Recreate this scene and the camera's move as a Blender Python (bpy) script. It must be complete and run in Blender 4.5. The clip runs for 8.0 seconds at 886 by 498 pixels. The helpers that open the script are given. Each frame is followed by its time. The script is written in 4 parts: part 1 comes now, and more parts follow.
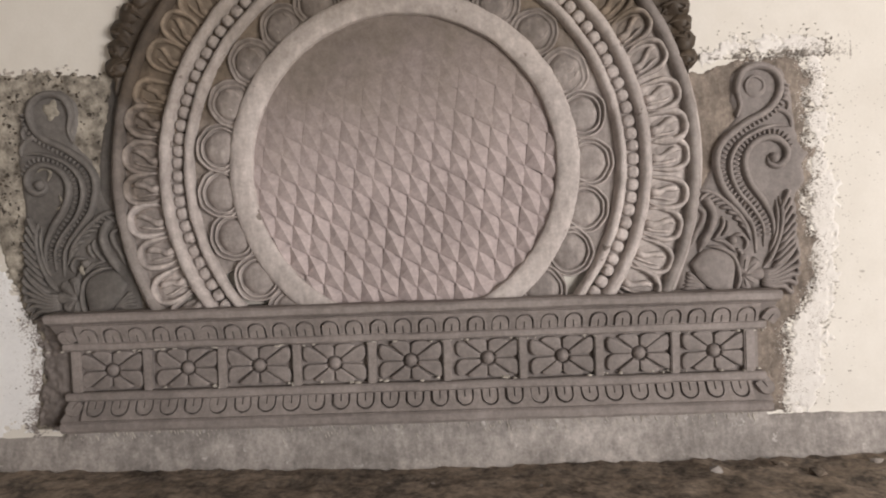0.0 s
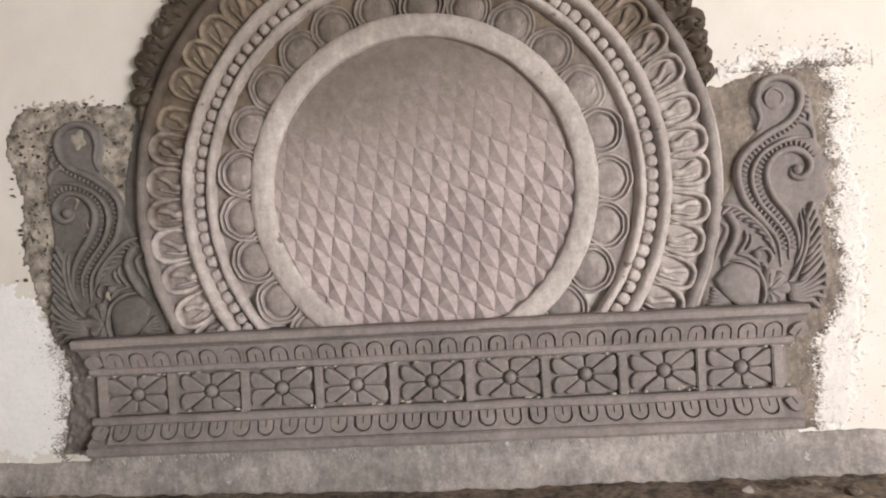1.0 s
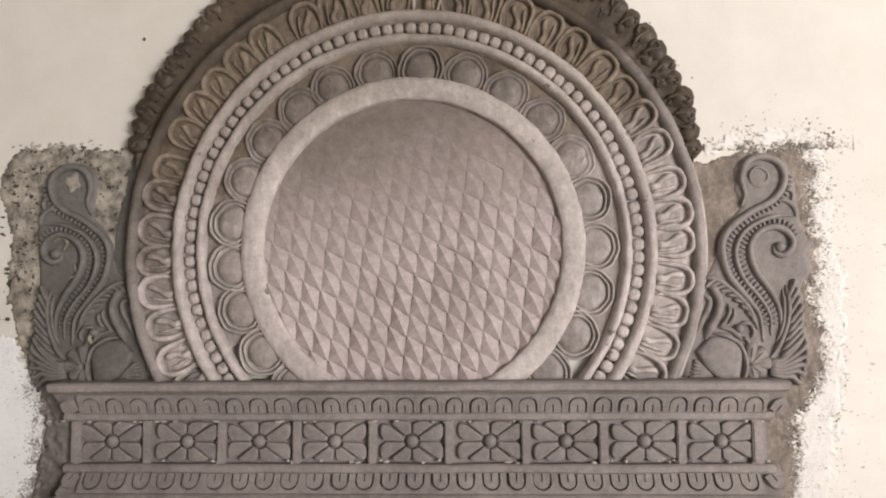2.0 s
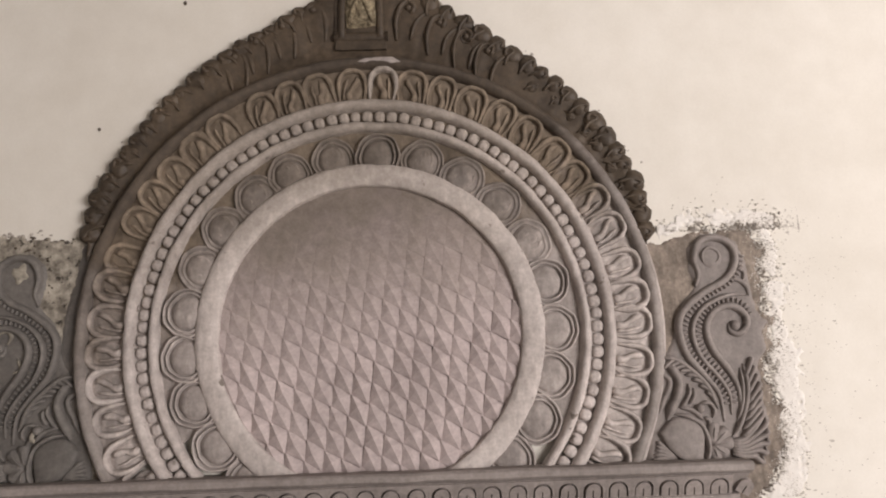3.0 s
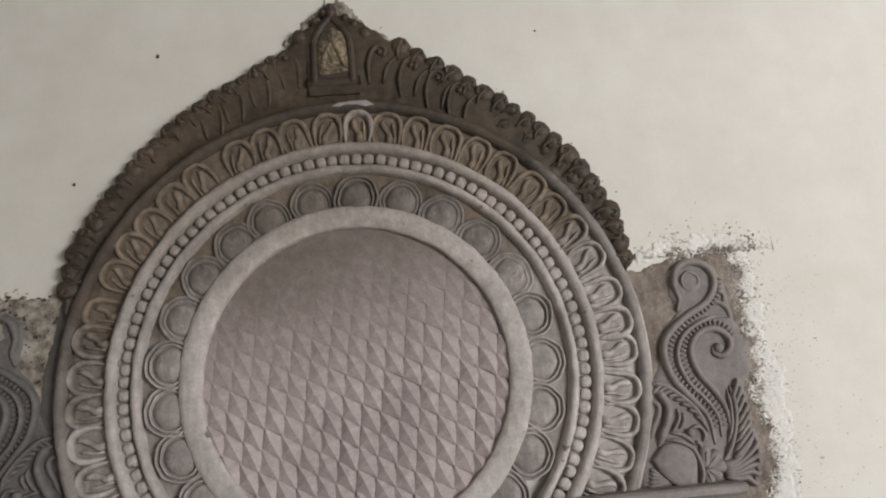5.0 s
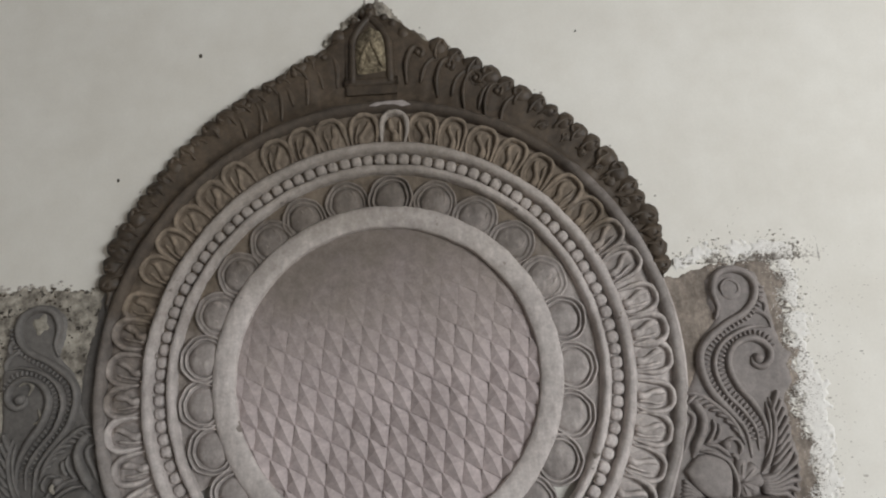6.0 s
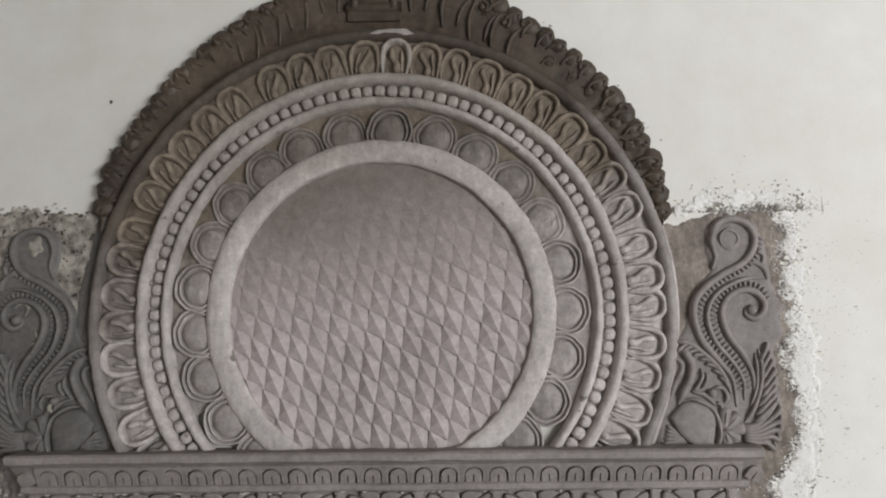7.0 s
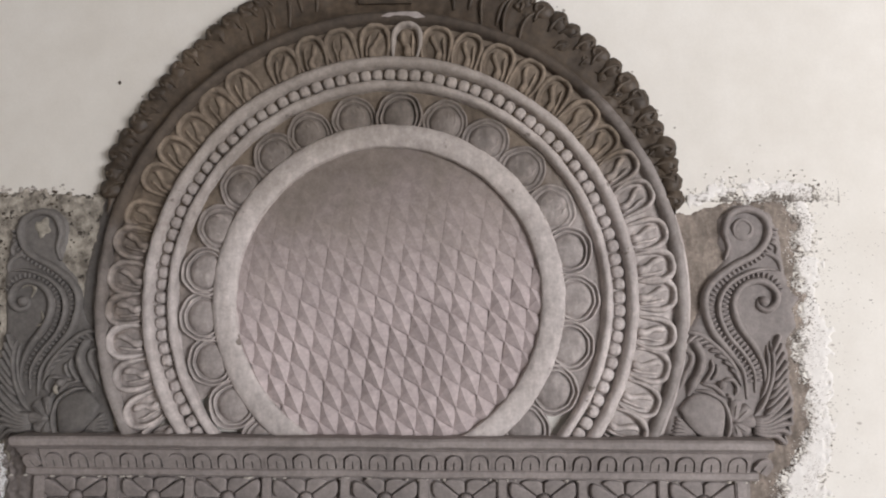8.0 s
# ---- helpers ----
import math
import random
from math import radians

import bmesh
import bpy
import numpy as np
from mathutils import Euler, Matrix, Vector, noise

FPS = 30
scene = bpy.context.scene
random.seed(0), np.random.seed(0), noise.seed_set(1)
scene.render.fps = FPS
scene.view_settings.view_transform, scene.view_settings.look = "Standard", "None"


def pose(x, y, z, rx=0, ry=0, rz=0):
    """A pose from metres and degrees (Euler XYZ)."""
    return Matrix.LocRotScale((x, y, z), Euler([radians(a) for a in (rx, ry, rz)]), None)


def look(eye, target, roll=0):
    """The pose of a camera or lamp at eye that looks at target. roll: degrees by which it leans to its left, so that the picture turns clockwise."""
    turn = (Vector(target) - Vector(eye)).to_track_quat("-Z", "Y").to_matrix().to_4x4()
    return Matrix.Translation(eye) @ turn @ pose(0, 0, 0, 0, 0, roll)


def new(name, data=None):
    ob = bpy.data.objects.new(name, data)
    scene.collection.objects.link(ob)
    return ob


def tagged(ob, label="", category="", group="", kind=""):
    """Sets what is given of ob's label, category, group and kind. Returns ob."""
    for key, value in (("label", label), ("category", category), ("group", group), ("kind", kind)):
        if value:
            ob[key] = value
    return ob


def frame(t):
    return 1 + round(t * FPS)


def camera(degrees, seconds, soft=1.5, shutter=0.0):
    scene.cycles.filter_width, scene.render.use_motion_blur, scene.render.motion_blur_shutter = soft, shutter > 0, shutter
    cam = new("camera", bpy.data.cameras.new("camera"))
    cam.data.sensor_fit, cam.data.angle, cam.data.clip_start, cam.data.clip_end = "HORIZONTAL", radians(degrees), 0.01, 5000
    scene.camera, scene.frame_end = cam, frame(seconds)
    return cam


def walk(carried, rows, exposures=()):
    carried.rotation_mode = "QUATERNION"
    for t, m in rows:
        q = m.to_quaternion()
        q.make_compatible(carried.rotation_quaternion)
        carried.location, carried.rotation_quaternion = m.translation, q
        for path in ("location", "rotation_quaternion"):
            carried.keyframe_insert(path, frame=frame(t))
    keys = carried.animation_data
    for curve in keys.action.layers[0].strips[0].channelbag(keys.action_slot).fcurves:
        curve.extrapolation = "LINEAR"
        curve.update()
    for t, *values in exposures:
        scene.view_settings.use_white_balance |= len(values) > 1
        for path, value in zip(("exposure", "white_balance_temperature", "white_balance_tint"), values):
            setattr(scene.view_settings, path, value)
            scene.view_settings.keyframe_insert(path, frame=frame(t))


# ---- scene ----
cam = camera(62.0, 8.0, soft=2.0)
EXPOSURES = [(0, 0.14, 6450, 9), (0.5, 0.3, 6350, 9), (1, 0.44, 6350, 9), (2.5, 0.3, 6400, 10), (3, 0.16, 6500, 11), (3.5, -0.06, 6250, 8), (4, -0.14, 6150, 7), (4.5, -0.14, 6100, 6), (6, -0.2, 5850, 2), (6.5, -0.14, 5750, 1), (7.5, 0.08, 5750, 6), (8, 0.15, 5950, 8)]
PATH = [
    (0, (0.137, -1.996, 0.658), (0.098, 0.002, 0.59), -2.1),
    (0.5, (0.15, -1.992, 0.649), (0.05, 0.005, 0.596), -1.4),
    (1, (0.159, -1.995, 0.644), (0.047, 0.002, 0.646), -3.2),
    (1.2, (0.151, -1.997, 0.648), (0.08, 0.001, 0.695), -2.9),
    (2.3, (0.163, -2.012, 0.658), (0.087, -0.02, 0.817), 0.1),
    (2.5, (0.158, -2.012, 0.671), (0.132, -0.017, 0.82), -0.8),
    (2.6, (0.157, -2.014, 0.672), (0.147, -0.026, 0.885), -1.1),
    (3, (0.169, -2.007, 0.676), (0.203, -0.04, 1.032), -1.9),
    (3.5, (0.16, -2.029, 0.667), (0.225, -0.081, 1.114), -2.3),
    (4, (0.147, -2.031, 0.67), (0.223, -0.095, 1.168), -4.6),
    (4.5, (0.149, -2.028, 0.687), (0.215, -0.083, 1.147), -4.7),
    (4.7, (0.136, -2.02, 0.66), (0.253, -0.076, 1.115), -5.5),
    (5.8, (0.205, -2.004, 0.678), (0.231, -0.069, 1.183), -3.1),
    (6, (0.192, -2.003, 0.668), (0.169, -0.059, 1.139), -3.2),
    (6.5, (0.192, -1.997, 0.659), (0.151, -0.046, 1.1), -2.4),
    (7, (0.214, -1.993, 0.742), (0.171, -0.008, 0.979), -0.8),
    (7.1, (0.207, -1.981, 0.743), (0.182, 0.013, 0.894), -0.2),
    (7.5, (0.222, -1.968, 0.734), (0.155, 0.027, 0.852), -0.0),
    (8, (0.217, -1.971, 0.734), (0.147, 0.016, 0.945), 0.1),
]
walk(cam, [(t, look(e, g, r)) for t, e, g, r in PATH], EXPOSURES)

# ---- light: added lamp in a supposed wide opening behind the camera, to one side ----
world = bpy.data.worlds.new("daylight")
scene.world = world
world.use_nodes = True
wn = world.node_tree
sky = wn.nodes.new("ShaderNodeTexSky")
sky.sky_type, sky.sun_disc = "NISHITA", False
sky.sun_elevation, sky.sun_rotation = radians(38), radians(200)
wn.links.new(sky.outputs[0], wn.nodes["Background"].inputs[0])
wn.nodes["Background"].inputs[1].default_value = 0.1

LAMP_OPENING = (3.4, 6.6, -0.6, 1.8)         # x0, x1, z0, z1 of the supposed wide opening, never in view
BACK = -6.0                          # the unseen wall with the opening
# Area lamp added here; its place and strength are chosen, not known.
lamp = bpy.data.lights.new("supposed_opening_lamp", "AREA")
lamp.shape, lamp.size, lamp.size_y = "RECTANGLE", LAMP_OPENING[1] - LAMP_OPENING[0] - 0.1, LAMP_OPENING[3] - LAMP_OPENING[2] - 0.1
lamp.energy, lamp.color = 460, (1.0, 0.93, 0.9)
lamp_ob = new("supposed_opening_lamp", lamp)
lamp_ob.matrix_world = look(((LAMP_OPENING[0] + LAMP_OPENING[1]) / 2, BACK - 0.02, (LAMP_OPENING[2] + LAMP_OPENING[3]) / 2), (1.5, 0, 0.6))

# ---- materials ----


def surface(name, low, high, grain=60.0, patch=5.0, rough=0.9, bump=0.3, fleck=None, fleck_at=0.62, fleck_scale=120.0, per_piece=0.0, ridge_value=None, wet=None, streak=0.0, stain=0.13, lean=-0.14):
    """Mineral surface: two colours mixed at patch and grain scale, optional flecks, fine relief."""
    m = bpy.data.materials.new(name)
    m.use_nodes = True
    nt = m.node_tree
    n, l = nt.nodes, nt.links
    bsdf = n["Principled BSDF"]
    pos = n.new("ShaderNodeNewGeometry").outputs["Position"]

    def noise_at(scale, detail, rough_=0.6):
        k = n.new("ShaderNodeTexNoise")
        k.inputs["Scale"].default_value, k.inputs["Detail"].default_value, k.inputs["Roughness"].default_value = scale, detail, rough_
        l.new(pos, k.inputs["Vector"])
        return k.outputs["Fac"]

    a, b = noise_at(patch, 5), noise_at(grain, 4)
    mix = n.new("ShaderNodeMath")
    mix.operation = "MULTIPLY_ADD"
    l.new(b, mix.inputs[0])
    mix.inputs[1].default_value = 0.42
    scaled = n.new("ShaderNodeMath")
    scaled.operation = "MULTIPLY"
    l.new(a, scaled.inputs[0])
    scaled.inputs[1].default_value = 0.55
    l.new(scaled.outputs[0], mix.inputs[2])
    ramp = n.new("ShaderNodeValToRGB")
    ramp.color_ramp.elements[0].position, ramp.color_ramp.elements[1].position = 0.38, 0.62
    ramp.color_ramp.elements[0].color, ramp.color_ramp.elements[1].color = (*low, 1), (*high, 1)
    l.new(mix.outputs[0], ramp.inputs[0])
    colour = ramp.outputs[0]
    # Darker with height: damp cement; on disc and shells also painted light falloff.
    if wet:
        z0, z1, upper_low, upper_high = wet
        where = n.new("ShaderNodeSeparateXYZ")
        l.new(pos, where.inputs[0])
        tilt = n.new("ShaderNodeMath")
        tilt.operation = "MULTIPLY_ADD"
        l.new(where.outputs["X"], tilt.inputs[0])
        tilt.inputs[1].default_value = lean
        l.new(where.outputs["Z"], tilt.inputs[2])
        uneven = n.new("ShaderNodeMath")
        uneven.operation = "MULTIPLY_ADD"
        l.new(noise_at(6, 4), uneven.inputs[0])
        uneven.inputs[1].default_value = 0.55
        l.new(tilt.outputs[0], uneven.inputs[2])
        damp_and_dim = n.new("ShaderNodeMapRange")
        l.new(uneven.outputs[0], damp_and_dim.inputs["Value"])
        damp_and_dim.inputs["From Min"].default_value, damp_and_dim.inputs["From Max"].default_value = z0 + 0.27, z1 + 0.27
        wr = n.new("ShaderNodeValToRGB")
        wr.color_ramp.elements[0].position, wr.color_ramp.elements[1].position = 0.36, 0.64
        wr.color_ramp.elements[0].color, wr.color_ramp.elements[1].color = (*upper_low, 1), (*upper_high, 1)
        l.new(mix.outputs[0], wr.inputs[0])
        wx = n.new("ShaderNodeMix")
        wx.data_type = "RGBA"
        l.new(damp_and_dim.outputs[0], wx.inputs["Factor"])
        l.new(colour, wx.inputs["A"])
        l.new(wr.outputs[0], wx.inputs["B"])
        colour = wx.outputs["Result"]
    if fleck:
        f = n.new("ShaderNodeValToRGB")
        f.color_ramp.elements[0].position, f.color_ramp.elements[1].position = fleck_at, fleck_at + 0.05
        l.new(noise_at(fleck_scale, 3), f.inputs[0])
        fm = n.new("ShaderNodeMix")
        fm.data_type = "RGBA"
        l.new(f.outputs[0], fm.inputs["Factor"])
        l.new(colour, fm.inputs["A"])
        fm.inputs["B"].default_value = (*fleck, 1)
        colour = fm.outputs["Result"]
    for scale, amount in ((patch * 0.4, stain), (130, stain * 0.8)):
        sr = n.new("ShaderNodeMapRange")
        sr.inputs["From Min"].default_value, sr.inputs["From Max"].default_value = 0.3, 0.7
        sr.inputs["To Min"].default_value, sr.inputs["To Max"].default_value = 1 - amount, 1 + amount
        l.new(noise_at(scale, 4), sr.inputs["Value"])
        sh = n.new("ShaderNodeHueSaturation")
        l.new(sr.outputs[0], sh.inputs["Value"])
        l.new(colour, sh.inputs["Color"])
        colour = sh.outputs[0]
    if streak:
        stretch = n.new("ShaderNodeMapping")
        stretch.inputs["Scale"].default_value, stretch.inputs["Rotation"].default_value = (1, 1, 0.34), (0, 0.5, 0)
        l.new(pos, stretch.inputs["Vector"])
        sn = n.new("ShaderNodeTexNoise")
        sn.inputs["Scale"].default_value, sn.inputs["Detail"].default_value = 62, 8
        l.new(stretch.outputs[0], sn.inputs["Vector"])
        sr = n.new("ShaderNodeMapRange")
        sr.inputs["From Min"].default_value, sr.inputs["From Max"].default_value = 0.3, 0.7
        sr.inputs["To Min"].default_value, sr.inputs["To Max"].default_value = 1 - streak, 1 + streak
        l.new(sn.outputs["Fac"], sr.inputs["Value"])
        sh = n.new("ShaderNodeHueSaturation")
        l.new(sr.outputs[0], sh.inputs["Value"])
        l.new(colour, sh.inputs["Color"])
        colour = sh.outputs[0]
    if per_piece:
        info = n.new("ShaderNodeObjectInfo")
        r = n.new("ShaderNodeMapRange")
        r.inputs["To Min"].default_value, r.inputs["To Max"].default_value = 1 - per_piece, 1 + per_piece
        l.new(info.outputs["Random"], r.inputs["Value"])
        hsv = n.new("ShaderNodeHueSaturation")
        l.new(r.outputs[0], hsv.inputs["Value"])
        l.new(colour, hsv.inputs["Color"])
        colour = hsv.outputs[0]
    # Convex edges multiplied to a paler value, broken up by noise.
    if ridge_value:
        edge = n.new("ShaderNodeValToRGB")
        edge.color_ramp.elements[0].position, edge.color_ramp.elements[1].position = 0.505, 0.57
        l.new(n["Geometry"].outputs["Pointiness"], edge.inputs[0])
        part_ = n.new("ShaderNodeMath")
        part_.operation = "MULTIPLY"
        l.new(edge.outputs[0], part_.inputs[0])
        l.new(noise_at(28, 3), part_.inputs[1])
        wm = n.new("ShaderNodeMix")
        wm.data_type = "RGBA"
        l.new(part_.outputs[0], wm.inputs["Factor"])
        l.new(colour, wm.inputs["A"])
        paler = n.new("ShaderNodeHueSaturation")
        paler.inputs["Value"].default_value = ridge_value
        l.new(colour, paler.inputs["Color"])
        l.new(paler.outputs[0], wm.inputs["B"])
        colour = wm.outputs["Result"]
    l.new(colour, bsdf.inputs["Base Color"])
    bsdf.inputs["Roughness"].default_value = rough
    bp = n.new("ShaderNodeBump")
    bp.inputs["Strength"].default_value, bp.inputs["Distance"].default_value = bump, 0.006
    l.new(mix.outputs[0], bp.inputs["Height"])
    if streak:
        scratch = n.new("ShaderNodeBump")
        scratch.inputs["Strength"].default_value, scratch.inputs["Distance"].default_value = 0.4, 0.006
        l.new(sn.outputs["Fac"], scratch.inputs["Height"])
        l.new(bp.outputs[0], scratch.inputs["Normal"])
        l.new(scratch.outputs[0], bsdf.inputs["Normal"])
    else:
        l.new(bp.outputs[0], bsdf.inputs["Normal"])
    return m


PAINT = surface("cream_wall_paint", (0.70, 0.665, 0.60), (0.78, 0.75, 0.69), 9, 1.6, 0.75, 0.05, stain=0.025)
WHITEWASH = surface("thick_whitewash", (0.73, 0.70, 0.655), (0.81, 0.785, 0.745), 90, 14, 0.9, 0.3, stain=0.03)
# Whiter and cooler than plain whitewash: local light put into the colour.
BRIGHTWASH = surface("light_brightened_whitewash", (0.83, 0.83, 0.825), (0.89, 0.89, 0.885), 90, 14, 0.9, 0.25, stain=0.03)
PALE = surface("pale_smoothed_cement", (0.385, 0.343, 0.323), (0.58, 0.527, 0.5), 38, 5, 0.85, 0.2, fleck=(0.2, 0.17, 0.15), fleck_at=0.66, fleck_scale=22, streak=0.1,
               wet=(0.9, 1.4, (0.25, 0.218, 0.188), (0.4, 0.352, 0.312)))
DAMP = surface("damp_grey_cement", (0.18, 0.158, 0.147), (0.268, 0.237, 0.222), 50, 5, 0.75, 0.28, per_piece=0.05, ridge_value=1.35)
WET = surface("wet_dark_cement", (0.037, 0.026, 0.0165), (0.088, 0.064, 0.042), 55, 7, 0.6, 0.35, per_piece=0.12)
ROUGHCOAT = surface("brushed_brown_undercoat", (0.150, 0.124, 0.103), (0.315, 0.266, 0.222), 70, 10, 0.95, 0.7, streak=0.25)
# The dark flecks draw the shade of small pits into the colour.
PITTED = surface("pitted_khaki_undercoat", (0.13, 0.113, 0.092), (0.52, 0.475, 0.40), 48, 16, 0.95, 0.9, fleck=(0.05, 0.042, 0.034), fleck_at=0.60, fleck_scale=55)
SKIRT = surface("trowelled_skirting_cement", (0.25, 0.228, 0.212), (0.455, 0.419, 0.393), 42, 7, 0.85, 0.5, fleck=(0.5, 0.47, 0.45), fleck_at=0.66, fleck_scale=30, streak=0.15, stain=0.2)
DIRT = surface("brown_dirty_ledge", (0.085, 0.069, 0.056), (0.40, 0.325, 0.255), 55, 11, 0.95, 1.0, fleck=(0.3, 0.27, 0.23), fleck_at=0.68, fleck_scale=50)
CRUMB = surface("pale_plaster_crumb", (0.34, 0.31, 0.27), (0.6, 0.56, 0.5), 70, 9, 0.9, 0.4)
SPECK = surface("splashed_cement", (0.30, 0.268, 0.236), (0.54, 0.50, 0.455), 60, 20, 0.9, 0.2)
# Unseen floor, set pale so that it bounces light up.
BOUNCEFLOOR = surface("unseen_bounce_floor", (0.38, 0.36, 0.335), (0.52, 0.495, 0.465), 20, 3, 0.8, 0.1)
DRYING = surface("drying_band_cement", (0.25, 0.222, 0.207), (0.41, 0.368, 0.346), 42, 7, 0.85, 0.4, per_piece=0.09, ridge_value=1.9, streak=0.13,
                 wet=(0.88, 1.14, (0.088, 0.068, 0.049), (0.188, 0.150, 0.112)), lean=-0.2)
# Upper shells: damp brown, with light falloff darkened into the colour too.
SHELL = surface("drying_dimmed_shell_cement", (0.25, 0.221, 0.207), (0.385, 0.345, 0.325), 30, 9, 0.85, 0.4, per_piece=0.09, ridge_value=1.9,
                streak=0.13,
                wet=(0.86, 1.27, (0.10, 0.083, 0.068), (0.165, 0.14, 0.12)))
# The disc's upper colours are damp cement plus falling light painted in.
DISC = surface("carved_disc_cement", (0.365, 0.308, 0.299), (0.525, 0.45, 0.44), 40, 6, 0.9, 0.35, wet=(0.8, 1.15, (0.16, 0.132, 0.112), (0.245, 0.208, 0.18)))
RIM = surface("drying_rim_cement", (0.22, 0.195, 0.18), (0.34, 0.305, 0.285), 42, 7, 0.8, 0.4, wet=(0.93, 1.22, (0.046, 0.035, 0.026), (0.105, 0.081, 0.060)), lean=-0.33)
BAREPATCH = surface("bare_rough_undercoat", (0.2, 0.18, 0.15), (0.42, 0.385, 0.32), 70, 25, 0.95, 0.8)
SOAKED = surface("soaked_grey_cement", (0.114, 0.105, 0.097), (0.178, 0.164, 0.151), 50, 6, 0.7, 0.3, per_piece=0.05, ridge_value=1.35)
# Unseen ceiling, set darker to take light off the wall's top.
DIMCEILING = surface("unseen_dim_soffit", (0.26, 0.25, 0.235), (0.36, 0.345, 0.325), 20, 2, 0.9, 0.2)
# Unseen room walls, set pale to give fill light.
FILLWALL = surface("unseen_fill_plaster", (0.52, 0.49, 0.455), (0.64, 0.61, 0.57), 20, 2, 0.9, 0.2)
MID = surface("half_dry_grey_cement", (0.225, 0.198, 0.185), (0.315, 0.28, 0.263), 42, 6, 0.85, 0.35, per_piece=0.10, ridge_value=1.9)
HOLLOW = surface("scraped_niche_plaster", (0.075, 0.056, 0.032), (0.30, 0.25, 0.165), 90, 45, 0.9, 0.9)

# ---- building tools ----
CX, CZ = 0.003, 0.812                # the wheel's middle on the wall
SILL = 0.455                         # top of the base moulding


def part(name, bm, material, parent, label="", smooth=True):
    mesh = bpy.data.meshes.new(name)
    bm.normal_update()
    bm.to_mesh(mesh)
    bm.free()
    return placed(name, mesh, material, parent, label, smooth=smooth)


def placed(name, mesh, material, parent, label="", m=None, smooth=True):
    if not mesh.materials:
        mesh.materials.append(material)
        if smooth:
            mesh.polygons.foreach_set("use_smooth", [True] * len(mesh.polygons))
    ob = new(name, mesh)
    if parent:
        ob.parent = parent
    if m is not None:
        ob.matrix_basis = m
    if label:
        ob["label"] = label
    return ob


def mesh_of(bm, name):
    mesh = bpy.data.meshes.new(name)
    bmesh.ops.recalc_face_normals(bm, faces=bm.faces)
    bm.to_mesh(mesh)
    bm.free()
    return mesh


def thing(name, label, category, at=(0, 0, 0), kind="", group=""):
    e = new(name)
    e.location = at
    e.empty_display_size = 0.05
    return tagged(e, label, category, group, kind)


def spline(pts, n=5):
    """Catmull-Rom through 2D points."""
    p = [Vector(q) for q in pts]
    p = [p[0] * 2 - p[1]] + p + [p[-1] * 2 - p[-2]]
    out = []
    for i in range(1, len(p) - 2):
        for k in range(n):
            t = k / n
            a, b, c, d = p[i - 1], p[i], p[i + 1], p[i + 2]
            out.append(0.5 * (2 * b + (c - a) * t + (2 * a - 5 * b + 4 * c - d) * t * t + (3 * b - a - 3 * c + d) * t ** 3))
    out.append(p[-2])
    return out


def ridge(bm, pts, w, h, y0=0.0, n=5, ends=(0.35, 0.35), wob=0.06):
    """A rounded strand of width w and height h laid along a curve on the wall (x, z)."""
    c = spline(pts, n)
    rows = []
    last = len(c) - 1
    prof = [(-1, 0.0), (-0.86, 0.5), (-0.5, 0.87), (0, 1), (0.5, 0.87), (0.86, 0.5), (1, 0.0)]
    for i, q in enumerate(c):
        d = (c[min(i + 1, last)] - c[max(i - 1, 0)]).normalized()
        nrm = Vector((-d.y, d.x))
        f = min(1, ends[0] + 4 * i / last, ends[1] + 4 * (last - i) / last)
        f *= 1 + wob * noise.noise((q.x * 40, q.y * 40, 3))
        rows.append([bm.verts.new((q.x + nrm.x * s * w / 2 * f, y0 - h * t * f, q.y + nrm.y * s * w / 2 * f)) for s, t in prof])
    for a, b in zip(rows, rows[1:]):
        for k in range(len(prof) - 1):
            bm.faces.new((a[k], b[k], b[k + 1], a[k + 1]))
    for r in (rows[0], rows[-1]):
        bm.faces.new(r)


def dome(bm, x, z, rx, rz, h, y0=0.0, seg=14, rings=5, flat=1.0, wob=0.0):
    """A low rounded boss."""
    prev = None
    for j in range(rings + 1):
        a = (j / rings) * math.pi / 2
        cr, ch = math.cos(a), math.sin(a) ** flat
        row = []
        for i in range(seg):
            t = 2 * math.pi * i / seg
            k = cr * (1 + wob * noise.noise((math.cos(t) * 1.7 + x * 31, math.sin(t) * 1.7, z * 31)))
            row.append(bm.verts.new((x + rx * k * math.cos(t), y0 - h * ch, z + rz * k * math.sin(t)))) if j < rings else None
        if j == rings:
            tip = bm.verts.new((x, y0 - h, z))
            for i in range(seg):
                bm.faces.new((prev[i], prev[(i + 1) % seg], tip))
        else:
            if prev:
                for i in range(seg):
                    bm.faces.new((prev[i], prev[(i + 1) % seg], row[(i + 1) % seg], row[i]))
            prev = row


def turned(bm, prof, seg=26, squash=1.0):
    """A relief disc on the wall, its profile (radius, height) turned about y."""
    rows = []
    for r, h in prof:
        rows.append([bm.verts.new((r * squash * math.cos(2 * math.pi * i / seg), -h, r * math.sin(2 * math.pi * i / seg))) for i in range(seg)])
    for a, b in zip(rows, rows[1:]):
        for i in range(seg):
            bm.faces.new((a[i], a[(i + 1) % seg], b[(i + 1) % seg], b[i]))
    bm.faces.new(rows[-1])


